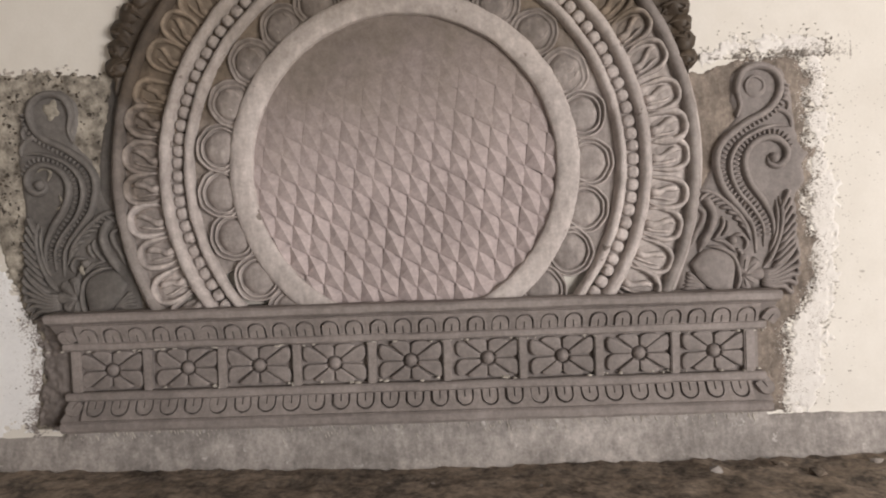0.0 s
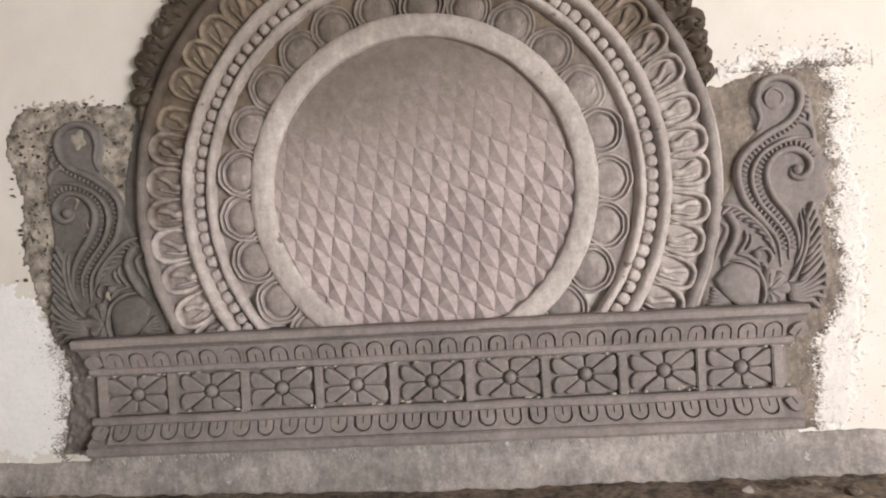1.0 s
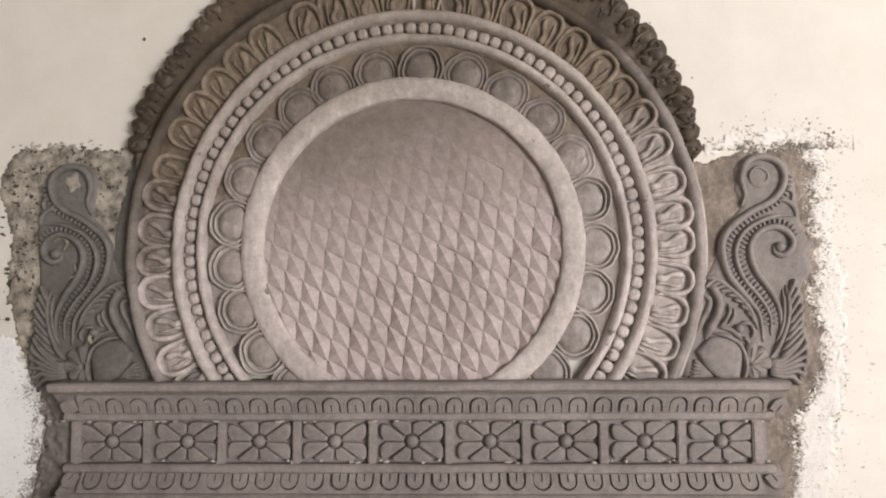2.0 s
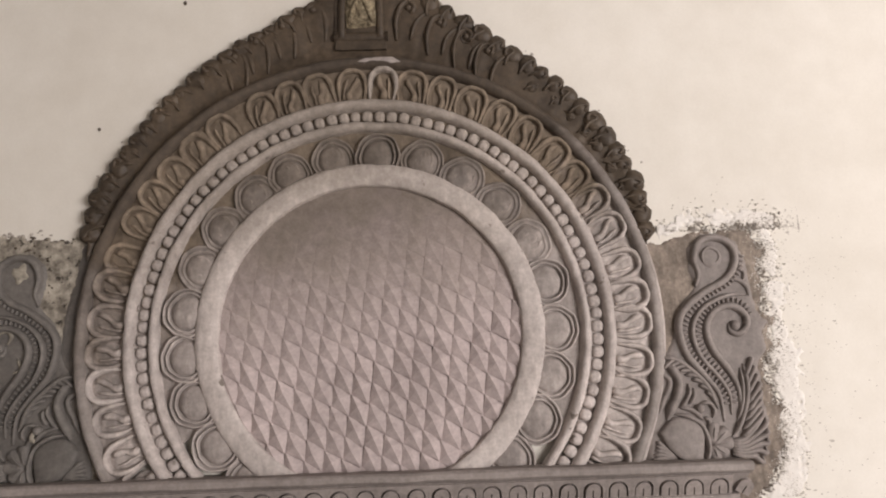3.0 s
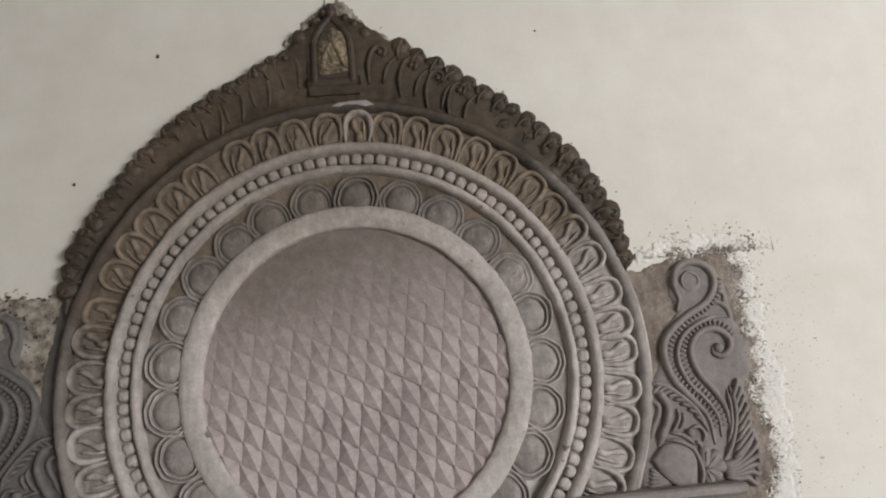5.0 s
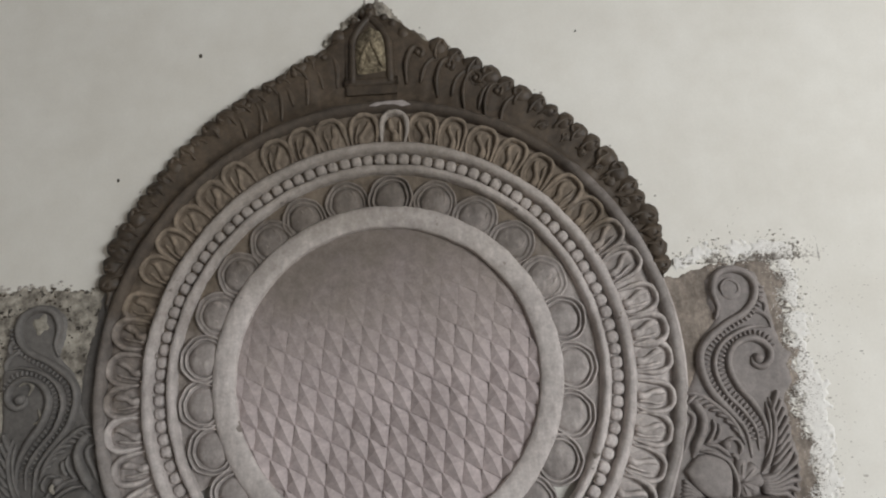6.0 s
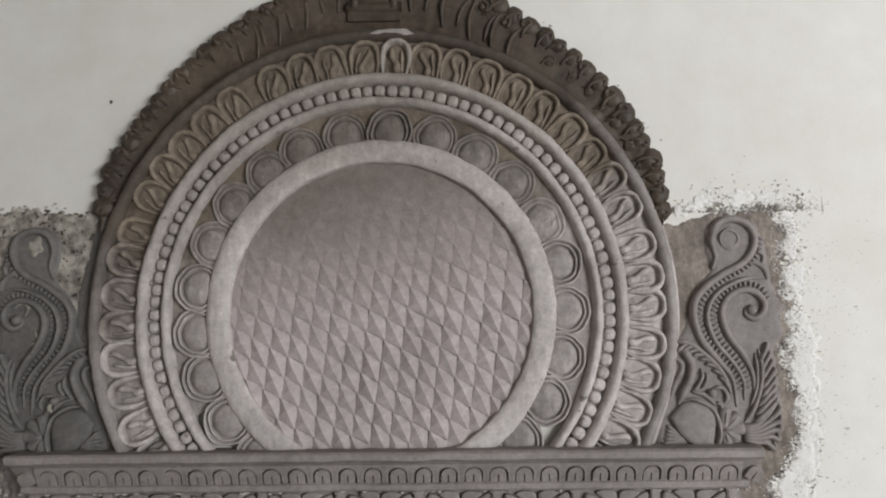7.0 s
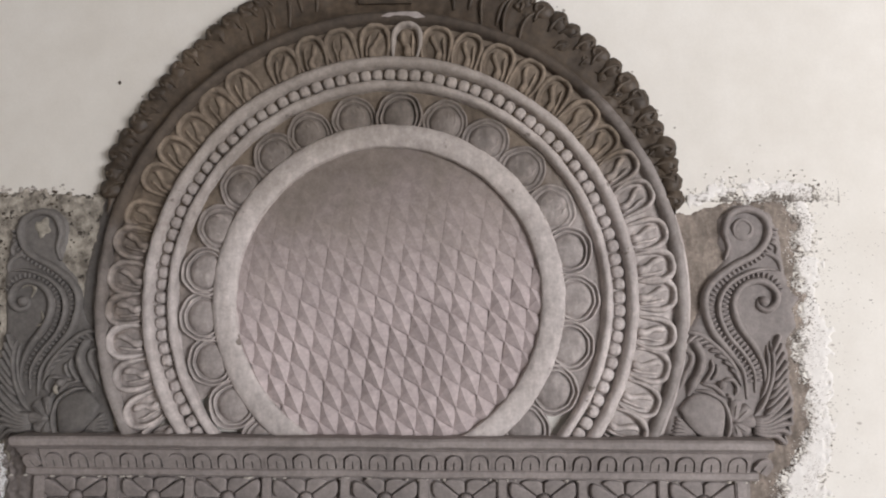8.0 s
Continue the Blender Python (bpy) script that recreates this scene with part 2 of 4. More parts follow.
def hoop(prof, a0, a1, seg=180, wob=0.0025, seed=0.0):
    """Part of a ring round the wheel's middle; prof: (radius, depth in front of the wall)."""
    bm = bmesh.new()
    rows = []
    for i in range(seg + 1):
        a = a0 + (a1 - a0) * i / seg
        row = []
        for k, (r, h) in enumerate(prof):
            e = noise.noise((math.cos(a) * 9, math.sin(a) * 9, seed + k * 0.35)) + 0.6 * noise.noise((math.cos(a) * 31, math.sin(a) * 31, seed + k * 0.6)) + 0.3 * noise.noise((math.cos(a) * 80, math.sin(a) * 80, seed + k * 0.9))
            rr = r + wob * e
            row.append(bm.verts.new((CX + rr * math.cos(a), -h - 0.5 * wob * e, CZ + rr * math.sin(a))))
        rows.append(row)
    for a, b in zip(rows, rows[1:]):
        for k in range(len(prof) - 1):
            bm.faces.new((a[k], a[k + 1], b[k + 1], b[k]))
    return bm


def span(r):
    """Start and end angle of a ring of inner radius r that dies into the base moulding."""
    s = math.asin(min(1, (CZ - SILL + 0.012) / r))
    return -s, math.pi + s


def box(bm, x0, x1, y0, y1, z0, z1):
    v = [bm.verts.new((x, y, z)) for x in (x0, x1) for y in (y0, y1) for z in (z0, z1)]
    for f in ((0, 1, 3, 2), (4, 6, 7, 5), (0, 4, 5, 1), (2, 3, 7, 6), (0, 2, 6, 4), (1, 5, 7, 3)):
        bm.faces.new([v[i] for i in f])


def radial(a, r, y):
    """Pose on the wheel: local z points outward at angle a, at radius r."""
    return pose(CX + r * math.cos(a), y, CZ + r * math.sin(a), 0, 90 - math.degrees(a), 0)


def ragged(outline, jag, seed, step=0.012):
    """A closed outline made uneven, as a trowel or brush leaves it."""
    out = []
    for (x0, z0), (x1, z1) in zip(outline, outline[1:] + outline[:1]):
        d = math.hypot(x1 - x0, z1 - z0)
        for k in range(max(1, int(d / step))):
            t = k / max(1, int(d / step))
            x, z = x0 + (x1 - x0) * t, z0 + (z1 - z0) * t
            e = noise.noise((x * 22, z * 22, seed)) + 0.7 * noise.noise((x * 70, z * 70, seed + 4))
            e2 = noise.noise((x * 22, z * 22, seed + 9)) + 0.7 * noise.noise((x * 70, z * 70, seed + 13))
            out.append((x + jag * e, z + jag * e2))
    return out


def slab(bm, outline, y0, y1):
    """A flat-faced slab with a given outline in x, z, from y0 (back) to y1 (front)."""
    back = [bm.verts.new((x, y0, z)) for x, z in outline]
    front = [bm.verts.new((x, y1, z)) for x, z in outline]
    n = len(outline)
    for i in range(n):
        bm.faces.new((back[i], back[(i + 1) % n], front[(i + 1) % n], front[i]))
    bmesh.ops.triangulate(bm, faces=[bm.faces.new(front)])
    bmesh.ops.recalc_face_normals(bm, faces=bm.faces)


def coat(outline, cell, thick, jag, seed, rough=0.0012, stroke=(60, 60), fall=0.012):
    """A hand-laid coat on the wall: uneven edge, uneven face, thinning out at its border."""
    xs, zs = [p[0] for p in outline], [p[1] for p in outline]
    x0, z0 = min(xs) - 0.03, min(zs) - 0.03
    nx, nz = int((max(xs) - x0 + 0.03) / cell), int((max(zs) - z0 + 0.03) / cell)
    gx, gz = np.meshgrid(x0 + cell * np.arange(nx + 1), z0 + cell * np.arange(nz + 1), indexing="ij")
    inside, dist = np.zeros(gx.shape, bool), np.full(gx.shape, 9.0)
    for (ax, az), (bx, bz) in zip(outline, outline[1:] + outline[:1]):
        if az != bz:
            cross = ((az > gz) != (bz > gz)) & (gx < (bx - ax) * (gz - az) / (bz - az) + ax)
            inside ^= cross
        t = np.clip(((gx - ax) * (bx - ax) + (gz - az) * (bz - az)) / ((bx - ax) ** 2 + (bz - az) ** 2), 0, 1)
        dist = np.minimum(dist, np.hypot(gx - ax - t * (bx - ax), gz - az - t * (bz - az)))
    d = np.where(inside, dist, -dist)
    bm = bmesh.new()
    verts = {}
    for i in range(nx + 1):
        for j in range(nz + 1):
            if d[i, j] < -jag * 1.7:
                continue
            x, z = gx[i, j], gz[i, j]
            e = d[i, j] + jag * (noise.noise((x * 24, z * 24, seed)) + 0.8 * noise.noise((x * 75, z * 75, seed + 3)))
            if e < -1.5 * cell:
                continue
            h = thick * min(1.0, max(0.0, e) / fall) ** 0.5 + rough * noise.noise((x * stroke[0], z * stroke[1], seed + 7)) if e > 0 else -0.002
            verts[i, j] = bm.verts.new((x, -h, z))
    for i, j in list(verts):
        q = [(i, j), (i + 1, j), (i + 1, j + 1), (i, j + 1)]
        if all(k in verts for k in q):
            bm.faces.new([verts[k] for k in q])
    return bm


# ---- the room: only the north wall is seen, the rest is added ----
def structure(name, label, category, material, *boxes):
    bm = bmesh.new()
    for b in boxes:
        box(bm, *b)
    ob = part(name, bm, material, None, smooth=False)
    return tagged(ob, label, category, kind="structure")


structure("wall_north", "cream painted wall with a cement relief on it", "wall", PAINT, (-3.0, 7.0, 0.0, 0.2, -1.0, 2.6))
# Added surfaces out of view, toned to shape the bounced light.
structure("wall_east", "unseen side wall, pale to bounce fill light", "wall", FILLWALL, (7.0, 7.2, BACK - 0.2, 0.2, -1.0, 2.6))
structure("wall_west", "unseen side wall, pale to bounce fill light", "wall", FILLWALL, (-3.2, -3.0, BACK - 0.2, 0.2, -1.0, 2.6))
structure("wall_south", "unseen pale wall with a supposed wide opening for the lamp", "wall", FILLWALL,
          (-3.0, LAMP_OPENING[0], BACK - 0.2, BACK, -1.0, 2.6), (LAMP_OPENING[1], 7.0, BACK - 0.2, BACK, -1.0, 2.6), (LAMP_OPENING[0], LAMP_OPENING[1], BACK - 0.2, BACK, LAMP_OPENING[3], 2.6))
structure("ceiling", "unseen ceiling, darker to cut light from above", "ceiling", DIMCEILING, (-3.2, 7.2, BACK - 0.2, 0.2, 2.6, 2.75))
structure("floor", "unseen room floor, pale to bounce light upward", "floor", BOUNCEFLOOR, (-3.2, 7.2, BACK - 0.2, 0.2, -1.15, -1.0))

# raised ledge with dirt on it
bm = bmesh.new()
nx, ny = 520, 44
grid = []
for j in range(ny + 1):
    y = -0.72 * (j / ny) ** 2
    grid.append([])
    for i in range(nx + 1):
        x = -3 + 10 * i / nx
        h = 0.007 * noise.noise((x * 7, y * 9, 0)) + 0.007 * noise.noise((x * 19, y * 30, 2)) + 0.006 * noise.noise((x * 45, y * 60, 5)) + 0.004 * noise.noise((x * 110, y * 130, 8))
        h += 0.004 + 0.02 * min(1.2, max(0.0, -x))
        grid[j].append(bm.verts.new((x, y, h)))
for a, b in zip(grid, grid[1:]):
    for i in range(nx):
        bm.faces.new((a[i], b[i], b[i + 1], a[i + 1]))
low = [bm.verts.new((v.co.x, v.co.y, -1.0)) for v in grid[-1]]
for i in range(nx):
    bm.faces.new((grid[-1][i], low[i], low[i + 1], grid[-1][i + 1]))
tagged(part("ledge", bm, DIRT, None), "raised ledge covered in brown dirt and mortar crumbs", "ledge", kind="structure")

# skirting strip of cement, ragged at its top
top = [(-3 + 10 * i / 500, 0.112 + 0.01 * noise.noise((i * 0.13, 0, 0)) + 0.004 * noise.noise((i * 0.6, 0, 3)) + (0.04 if -0.95 < -3 + 10 * i / 500 < 0.95 else 0)) for i in range(501)]
bm = bmesh.new()
rows = []
for i, (x, z) in enumerate(top):
    e = noise.noise((x * 5, 1, 0))
    rows.append([bm.verts.new(c) for c in ((x, 0.0, z), (x, -0.010, z - 0.002), (x, -0.016 - 0.003 * e, z * 0.6), (x, -0.024 - 0.005 * e, z * 0.22), (x, -0.045 - 0.012 * e, -0.02))])
for a, b in zip(rows, rows[1:]):
    for k in range(4):
        bm.faces.new((a[k], a[k + 1], b[k + 1], b[k]))
tagged(part("skirting", bm, SKIRT, None), "trowelled grey cement skirting strip above the ledge", "skirting", kind="structure")

tool = random.Random(11)
bm = bmesh.new()
for k in range(620):
    x = tool.uniform(-0.93, 0.93)
    z = 0.142 - abs(tool.gauss(0, 0.02))
    reach, lean = tool.uniform(0.003, 0.009), tool.uniform(-0.55, -0.1)
    depth = -0.0105 - 0.09 * max(0.0, 0.148 - z) - 0.06 * max(0.0, 0.088 - z)
    ridge(bm, [(x - reach * lean, max(0.02, z - reach)), (x, z), (x + reach * lean, z + reach)], tool.uniform(0.0015, 0.003), 0.0018, depth, 2)
tagged(part("trowel_marks", bm, CRUMB, None), "short pale raised brush and trowel marks on the cement skirting", "tool marks", kind="stuff")

# ---- undercoat patches on the wall ----
right_edge = [(0.74, 1.04), (0.80, 1.034), (0.847, 1.052), (0.908, 1.062), (0.983, 1.066), (1.05, 1.064), (1.077, 1.037), (1.088, 1.0), (1.072, 0.961), (1.068, 0.898), (1.064, 0.84), (1.108, 0.818),
              (1.084, 0.79), (1.098, 0.728), (1.06, 0.705), (1.066, 0.651), (1.082, 0.594), (1.10, 0.579), (1.088, 0.538), (1.09, 0.483), (1.068, 0.427), (1.035, 0.385), (1.0, 0.335), (1.012, 0.24), (1.005, 0.125), (0.70, 0.12)]
bm = coat(right_edge, 0.005, 0.006, 0.012, 1.0, 0.0016, (30, 95))
tagged(part("undercoat_patch", bm, ROUGHCOAT, None), "brown brushed cement undercoat patch with a ragged edge on the wall", "plaster patch")
# White coat on the lower left wall, brightened to carry stronger light there.
bright_edge = [(-1.0, 0.13), (-1.9, 0.13), (-1.9, 0.5), (-1.5, 0.58), (-1.3, 0.56), (-1.17, 0.62), (-1.085, 0.54), (-1.03, 0.44), (-0.99, 0.36)]
bm = coat(bright_edge, 0.005, 0.0016, 0.045, 33.0, 0.0006, (85, 85))
tagged(part("whitewash_smear", bm, BRIGHTWASH, None), "white brushed coat beside the moulding's end, brightened in place of light", "paint smear")
white_edge = [(0.81, 1.075), (0.84, 1.115), (1.06, 1.125), (1.125, 1.10), (1.135, 0.85), (1.16, 0.7), (1.145, 0.45), (1.09, 0.12), (1.01, 0.12), (1.015, 0.33), (1.08, 0.43), (1.09, 1.045), (1.07, 1.08), (0.9, 1.085)]
bm = coat(white_edge, 0.004, 0.0036, 0.036, 21.0, 0.0006, (85, 85))
tagged(part("whitewash_smear", bm, WHITEWASH, None), "thick uneven whitewash brushed round the undercoat patch", "paint smear")
left_edge = [(-0.72, 1.10), (-0.791, 1.100), (-0.847, 1.094), (-1.009, 1.104), (-1.115, 1.092), (-1.16, 1.035), (-1.156, 0.956), (-1.12, 0.858), (-1.128, 0.7), (-1.101, 0.588),
             (-1.055, 0.46), (-1.0, 0.361), (-1.02, 0.269), (-1.04, 0.13), (-0.70, 0.12)]
bm = coat(left_edge, 0.005, 0.007, 0.014, 5.0, 0.003, (45, 45))
tagged(part("undercoat_patch", bm, PITTED, None), "pitted khaki cement undercoat patch with a ragged edge on the wall", "plaster patch")

smear = [(-0.82, 0.14), (-0.82, 0.45), (-1.03, 0.45), (-1.004, 0.37), (-1.014, 0.27), (-1.034, 0.14)]
tagged(part("cement_smear", coat(smear, 0.004, 0.036, 0.022, 71.0, 0.0035, (48, 48), 0.075), DAMP, None), "damp grey cement smeared round the moulding's end", "plaster patch")
smear = [(0.88, 0.14), (0.88, 0.45), (1.0, 0.45), (0.972, 0.36), (0.975, 0.25), (0.985, 0.14)]
tagged(part("cement_smear", coat(smear, 0.004, 0.014, 0.022, 71.0, 0.0025), ROUGHCOAT, None), "brown brushed cement smeared round the moulding's end", "plaster patch")

# ---- the wheel ----
wheel = thing("wheel_relief", "large round grey cement wheel relief with rings and beads", "wall relief", (CX, 0, CZ))


def on_wheel(name, bm, material, label="", parent=None):
    bmesh.ops.translate(bm, verts=bm.verts, vec=(-CX, 0, -CZ))
    return part(name, bm, material, parent or wheel, label)


bm = hoop([(0.001, 0.02), (0.2, 0.02), (0.40, 0.02), (0.47, 0.02), (0.60, 0.018), (0.79, 0.018), (0.80, 0.0)], -0.5, math.pi + 0.5, 160, 0.001)
on_wheel("backing", bm, DRYING, "half-dry cement ground of the relief")
bm = bmesh.new()
box(bm, -0.72, 0.72, -0.018, 0.0, SILL - 0.03, CZ - 0.38)
on_wheel("backing", bm, MID)
bm = hoop([(0.0, 0.0205), (0.15, 0.0215), (0.41, 0.0215)], 0, 2 * math.pi, 96, 0.001)
panel = on_wheel("panel", bm, DISC, "smooth grey cement disc carved with a diamond pattern")
bm = hoop([(0.403, 0.018), (0.404, 0.037), (0.408, 0.042), (0.424, 0.0445), (0.448, 0.044), (0.461, 0.041), (0.466, 0.036), (0.467, 0.018)], *span(0.405), 320, 0.0018, 1)
on_wheel("inner_ring", bm, PALE, "broad flat pale cement ring")
bm = hoop([(0.562, 0.018), (0.565, 0.034), (0.571, 0.043), (0.578, 0.046), (0.585, 0.042), (0.590, 0.032), (0.592, 0.018)], *span(0.565), 320, 0.0026, 2)
on_wheel("rope_ring", bm, PALE, "narrow rounded pale cement ring")
bm = hoop([(0.624, 0.018), (0.627, 0.036), (0.634, 0.046), (0.643, 0.049), (0.652, 0.044), (0.657, 0.034), (0.66, 0.018)], *span(0.63), 320, 0.0026, 3)
on_wheel("rope_ring", bm, PALE, "rounded pale cement ring outside the beads")
bm = hoop([(0.752, 0.018), (0.756, 0.036), (0.765, 0.045), (0.776, 0.045), (0.784, 0.034), (0.787, 0.0)], *span(0.755), 320, 0.0028, 4)
on_wheel("rim", bm, RIM, "outer rounded cement rim, dark and wet at its top")

# diamonds of the disc: each one folded like a small roof along its steep diagonal
H, V = Vector((0.0468, -0.0248)), Vector((-0.0079, -0.0545))
diamond_meshes = []
for shift, crest in ((0.0, 0.0125), (0.0015, 0.0138), (-0.0015, 0.0115), (0.001, 0.0145)):
    bm = bmesh.new()
    q = [-(H + V) * 0.5, (H - V) * 0.5, (H + V) * 0.5, (V - H) * 0.5]
    vs = [bm.verts.new((c.x, -h, c.y)) for c, h in zip(q, (0.0068, 0.0008, crest - 0.0040, 0.0004))]
    foot = [bm.verts.new((c.x, 0.003, c.y)) for c in q]
    tip = bm.verts.new((-0.004 + shift, -crest - 0.001, 0.008 + 2 * shift))
    for i in range(4):
        bm.faces.new((vs[i], vs[(i + 1) % 4], tip))
        bm.faces.new((foot[i], foot[(i + 1) % 4], vs[(i + 1) % 4], vs[i]))
    diamond_meshes.append(mesh_of(bm, "diamond"))
rng = random.Random(4)
for i in range(-14, 15):
    for j in range(-14, 15):
        c = H * i + V * j
        x, z = c.x - 0.0105, c.y - 0.0355
        if x * x + z * z > 0.418 ** 2 or z + CZ < SILL - 0.03:
            continue
        fade = max(0.0, min(1.0, (0.33 - z + 0.2 * x) / 0.44))
        s = 0.05 + 0.95 * fade ** 1.3
        m = pose(x + rng.uniform(-1, 1) * 0.0018, -0.0216, z + rng.uniform(-1, 1) * 0.0018, rng.uniform(-2, 2) * s, rng.uniform(-2, 2) * s, rng.uniform(-2, 2) * s)
        placed("diamond", rng.choice(diamond_meshes), DISC, panel, m=m @ Matrix.Diagonal((1, s * rng.uniform(0.75, 1.2), 1, 1)), smooth=False)

# shells round the inner ring
shell_meshes = []
for w, soft, seed in ((1.0, 1.0, 1), (0.98, 0.85, 2), (1.02, 0.95, 3), (0.95, 0.5, 4), (1.04, 0.34, 5), (1.0, 0.42, 6)):
    bm = bmesh.new()
    turned(bm, [(0.067, 0.0), (0.0660, 0.009 * soft + 0.004), (0.0638, 0.0155 * soft + 0.003), (0.0612, 0.0145 * soft + 0.003), (0.0585, 0.008 * soft + 0.001), (0.0565, 0.0045), (0.0545, 0.008 * soft + 0.001), (0.052, 0.0145 * soft + 0.002),
                (0.0493, 0.0125 * soft + 0.002), (0.047, 0.005), (0.0455, 0.0035), (0.0435, 0.0065), (0.039, 0.0115), (0.032, 0.0150), (0.022, 0.0178), (0.009, 0.0192)], 38, w * 0.98)
    for v in bm.verts:
        if v.co.y < -0.001:
            e = noise.noise((v.co.x * 38, v.co.z * 38, seed * 7.0)) + 0.5 * noise.noise((v.co.x * 110, v.co.z * 60, seed * 5.0))
            v.co.y -= (0.0022 + 0.0035 * (1 - soft)) * e
            v.co.x += 0.0045 * noise.noise((v.co.x * 30, v.co.z * 30, seed * 3.0))
            v.co.z += 0.0045 * noise.noise((v.co.x * 30, v.co.z * 30, seed * 11.0))
    if soft < 0.7:
        for side in (-0.6, 0.1, 0.7):
            ridge(bm, [(0.030 * side, -0.02), (0.034 * side + 0.004, 0.008), (0.030 * side, 0.032)], 0.012, 0.005, -0.0125, 4, (0.2, 0.2), 0.6)
    shell_meshes.append(mesh_of(bm, "shell"))
for k in range(25):
    a = radians(86 + 14.4 * k)
    if CZ + 0.5 * math.sin(a) < SILL - 0.05:
        continue
    up = math.sin(a) > 0.35
    a += radians(1.3 * max(0.0, math.sin(a)) - (1.0 if math.cos(a) < -0.5 else 0.0))
    mesh = shell_meshes[rng.choice((1, 3, 4, 5)) if up else rng.choice((0, 1, 2))]
    m = Matrix.Translation((-CX, 0, -CZ)) @ radial(a + rng.uniform(-1, 1) * 0.010, 0.4915 + rng.uniform(-1, 1) * 0.002, -0.0195)
    placed("shell", mesh, SHELL, wheel, m=m @ pose(0, 0, 0, 0, rng.uniform(-8, 8), rng.uniform(-3, 3)) @ Matrix.Diagonal((1.0, rng.uniform(0.85, 1.12), 1.0, 1)))

# beads
bead_meshes = []
for seed in range(5):
    bm = bmesh.new()
    dome(bm, 0, 0, 0.0162, 0.0158, 0.0185, 0, 14, 6, 0.55, 0.10)
    for v in bm.verts:
        turn = math.atan2(v.co.z, v.co.x)
        v.co *= 1 + 0.05 * math.cos(4 * turn) * -1
        v.co.y -= 0.0016 * noise.noise((v.co.x * 90, v.co.z * 90, seed * 4.0)) if v.co.y < -0.004 else 0
    bead_meshes.append(mesh_of(bm, "bead"))
for k in range(112):
    a = 2 * math.pi * k / 112
    if CZ + 0.608 * math.sin(a) < SILL - 0.012:
        continue
    s = rng.uniform(0.98, 1.1)
    m = Matrix.Translation((-CX, 0, -CZ)) @ radial(a + rng.uniform(-1, 1) * 0.002, 0.608 + rng.uniform(-1, 1) * 0.0015, -0.0185)
    placed("bead", rng.choice(bead_meshes), PALE, wheel, m=m @ pose(0, 0, 0, rng.uniform(-6, 6), rng.uniform(-8, 8), rng.uniform(-6, 6)) @ Matrix.Diagonal((s, rng.uniform(0.75, 1.1), s, 1)))

# dry dab smeared over the rim's top
bm = bmesh.new()
ridge(bm, [(-0.02, 1.578), (0.02, 1.584), (0.06, 1.583), (0.10, 1.574)], 0.016, 0.0025, -0.0448, 6, (0.2, 0.2), 0.9)
on_wheel("dry_dab", bm, MID, "pale dry smear of cement")

# petals of the outer band: an arched outline with a leaf inside
petal_meshes = []
for lean, fat, seed in ((0.0, 1.0, 1), (0.006, 1.1, 2), (-0.005, 0.95, 3), (0.003, 1.2, 4), (-0.003, 1.05, 5)):
    bm = bmesh.new()
    ridge(bm, [(-0.034, -0.048), (-0.0395 + lean, -0.015), (-0.0375 + lean, 0.018), (-0.0235 + lean, 0.041), (lean, 0.0475), (0.0235 + lean, 0.041), (0.0375 + lean, 0.018), (0.0395 + lean, -0.015), (0.034, -0.048)],
          0.0170 * fat, 0.0225, 0.001, 4, wob=0.25)
    pm = mesh_of(bm, "petal")
    bm = bmesh.new()
    dome(bm, lean, -0.006, 0.029, 0.042, 0.0055, 0.001, 16, 4, 0.7)
    ridge(bm, [(-0.010 + lean, 0.031), (-0.014 + lean, 0.013), (-0.004, -0.008), (0.007, -0.026), (0.006, -0.048)], 0.0190 * fat, 0.0205, 0.0, 4, (0.2, 0.7), 0.3)
    ridge(bm, [(0.013 + lean, 0.024), (0.018 + lean, 0.004), (0.021, -0.02), (0.021, -0.044)], 0.0095, 0.0150, 0.0, 4, (0.2, 0.6), 0.3)
    petal_meshes.append((pm, mesh_of(bm, "leaf_rib")))
pale_meshes = [(p.copy(), q_) for p, q_ in petal_meshes]
for k in range(50):
    a = radians(86.5 + 7.2 * k)
    if CZ + 0.70 * math.sin(a) < SILL - 0.03:
        continue
    if math.cos(a) < -0.5:
        a += 0.04
    pool, mat = (pale_meshes, PALE) if k in (0, 14) else (petal_meshes, DRYING)
    pm, lm = rng.choice(pool)
    flip = 1 if math.cos(a) > 0 else -1
    m = Matrix.Translation((-CX, 0, -CZ)) @ radial(a + rng.uniform(-1, 1) * 0.008, 0.705 + rng.uniform(-1, 1) * 0.002, -0.0175)
    pt = placed("petal", pm, mat, wheel, m=m @ pose(0, 0, 0, 0, rng.uniform(-5, 5), 0) @ Matrix.Diagonal((flip * rng.uniform(0.94, 1.06), rng.uniform(0.75, 1.1) * (0.62 if 92 < math.degrees(a) < 166 else 0.85 if math.sin(a) > 0.5 else 1.0), rng.uniform(0.96, 1.03), 1)))
    placed("leaf_rib", lm, DRYING, pt)

# ---- the crown border over the wheel ----
crown = thing("crown_border", "dark wet cement leaf border with a pointed gable over the wheel", "wall relief", (CX, 0, CZ))
KNOTS = [(16, 0.8), (19, 0.822), (29, 0.86), (42, 0.88), (53, 0.894), (64, 0.91), (76, 0.966), (82, 1.007), (86.5, 1.067), (90.8, 1.087), (95, 1.047), (99, 0.989), (105, 0.943), (119, 0.905), (133, 0.88), (144, 0.862), (153, 0.86), (160, 0.83), (164, 0.8)]


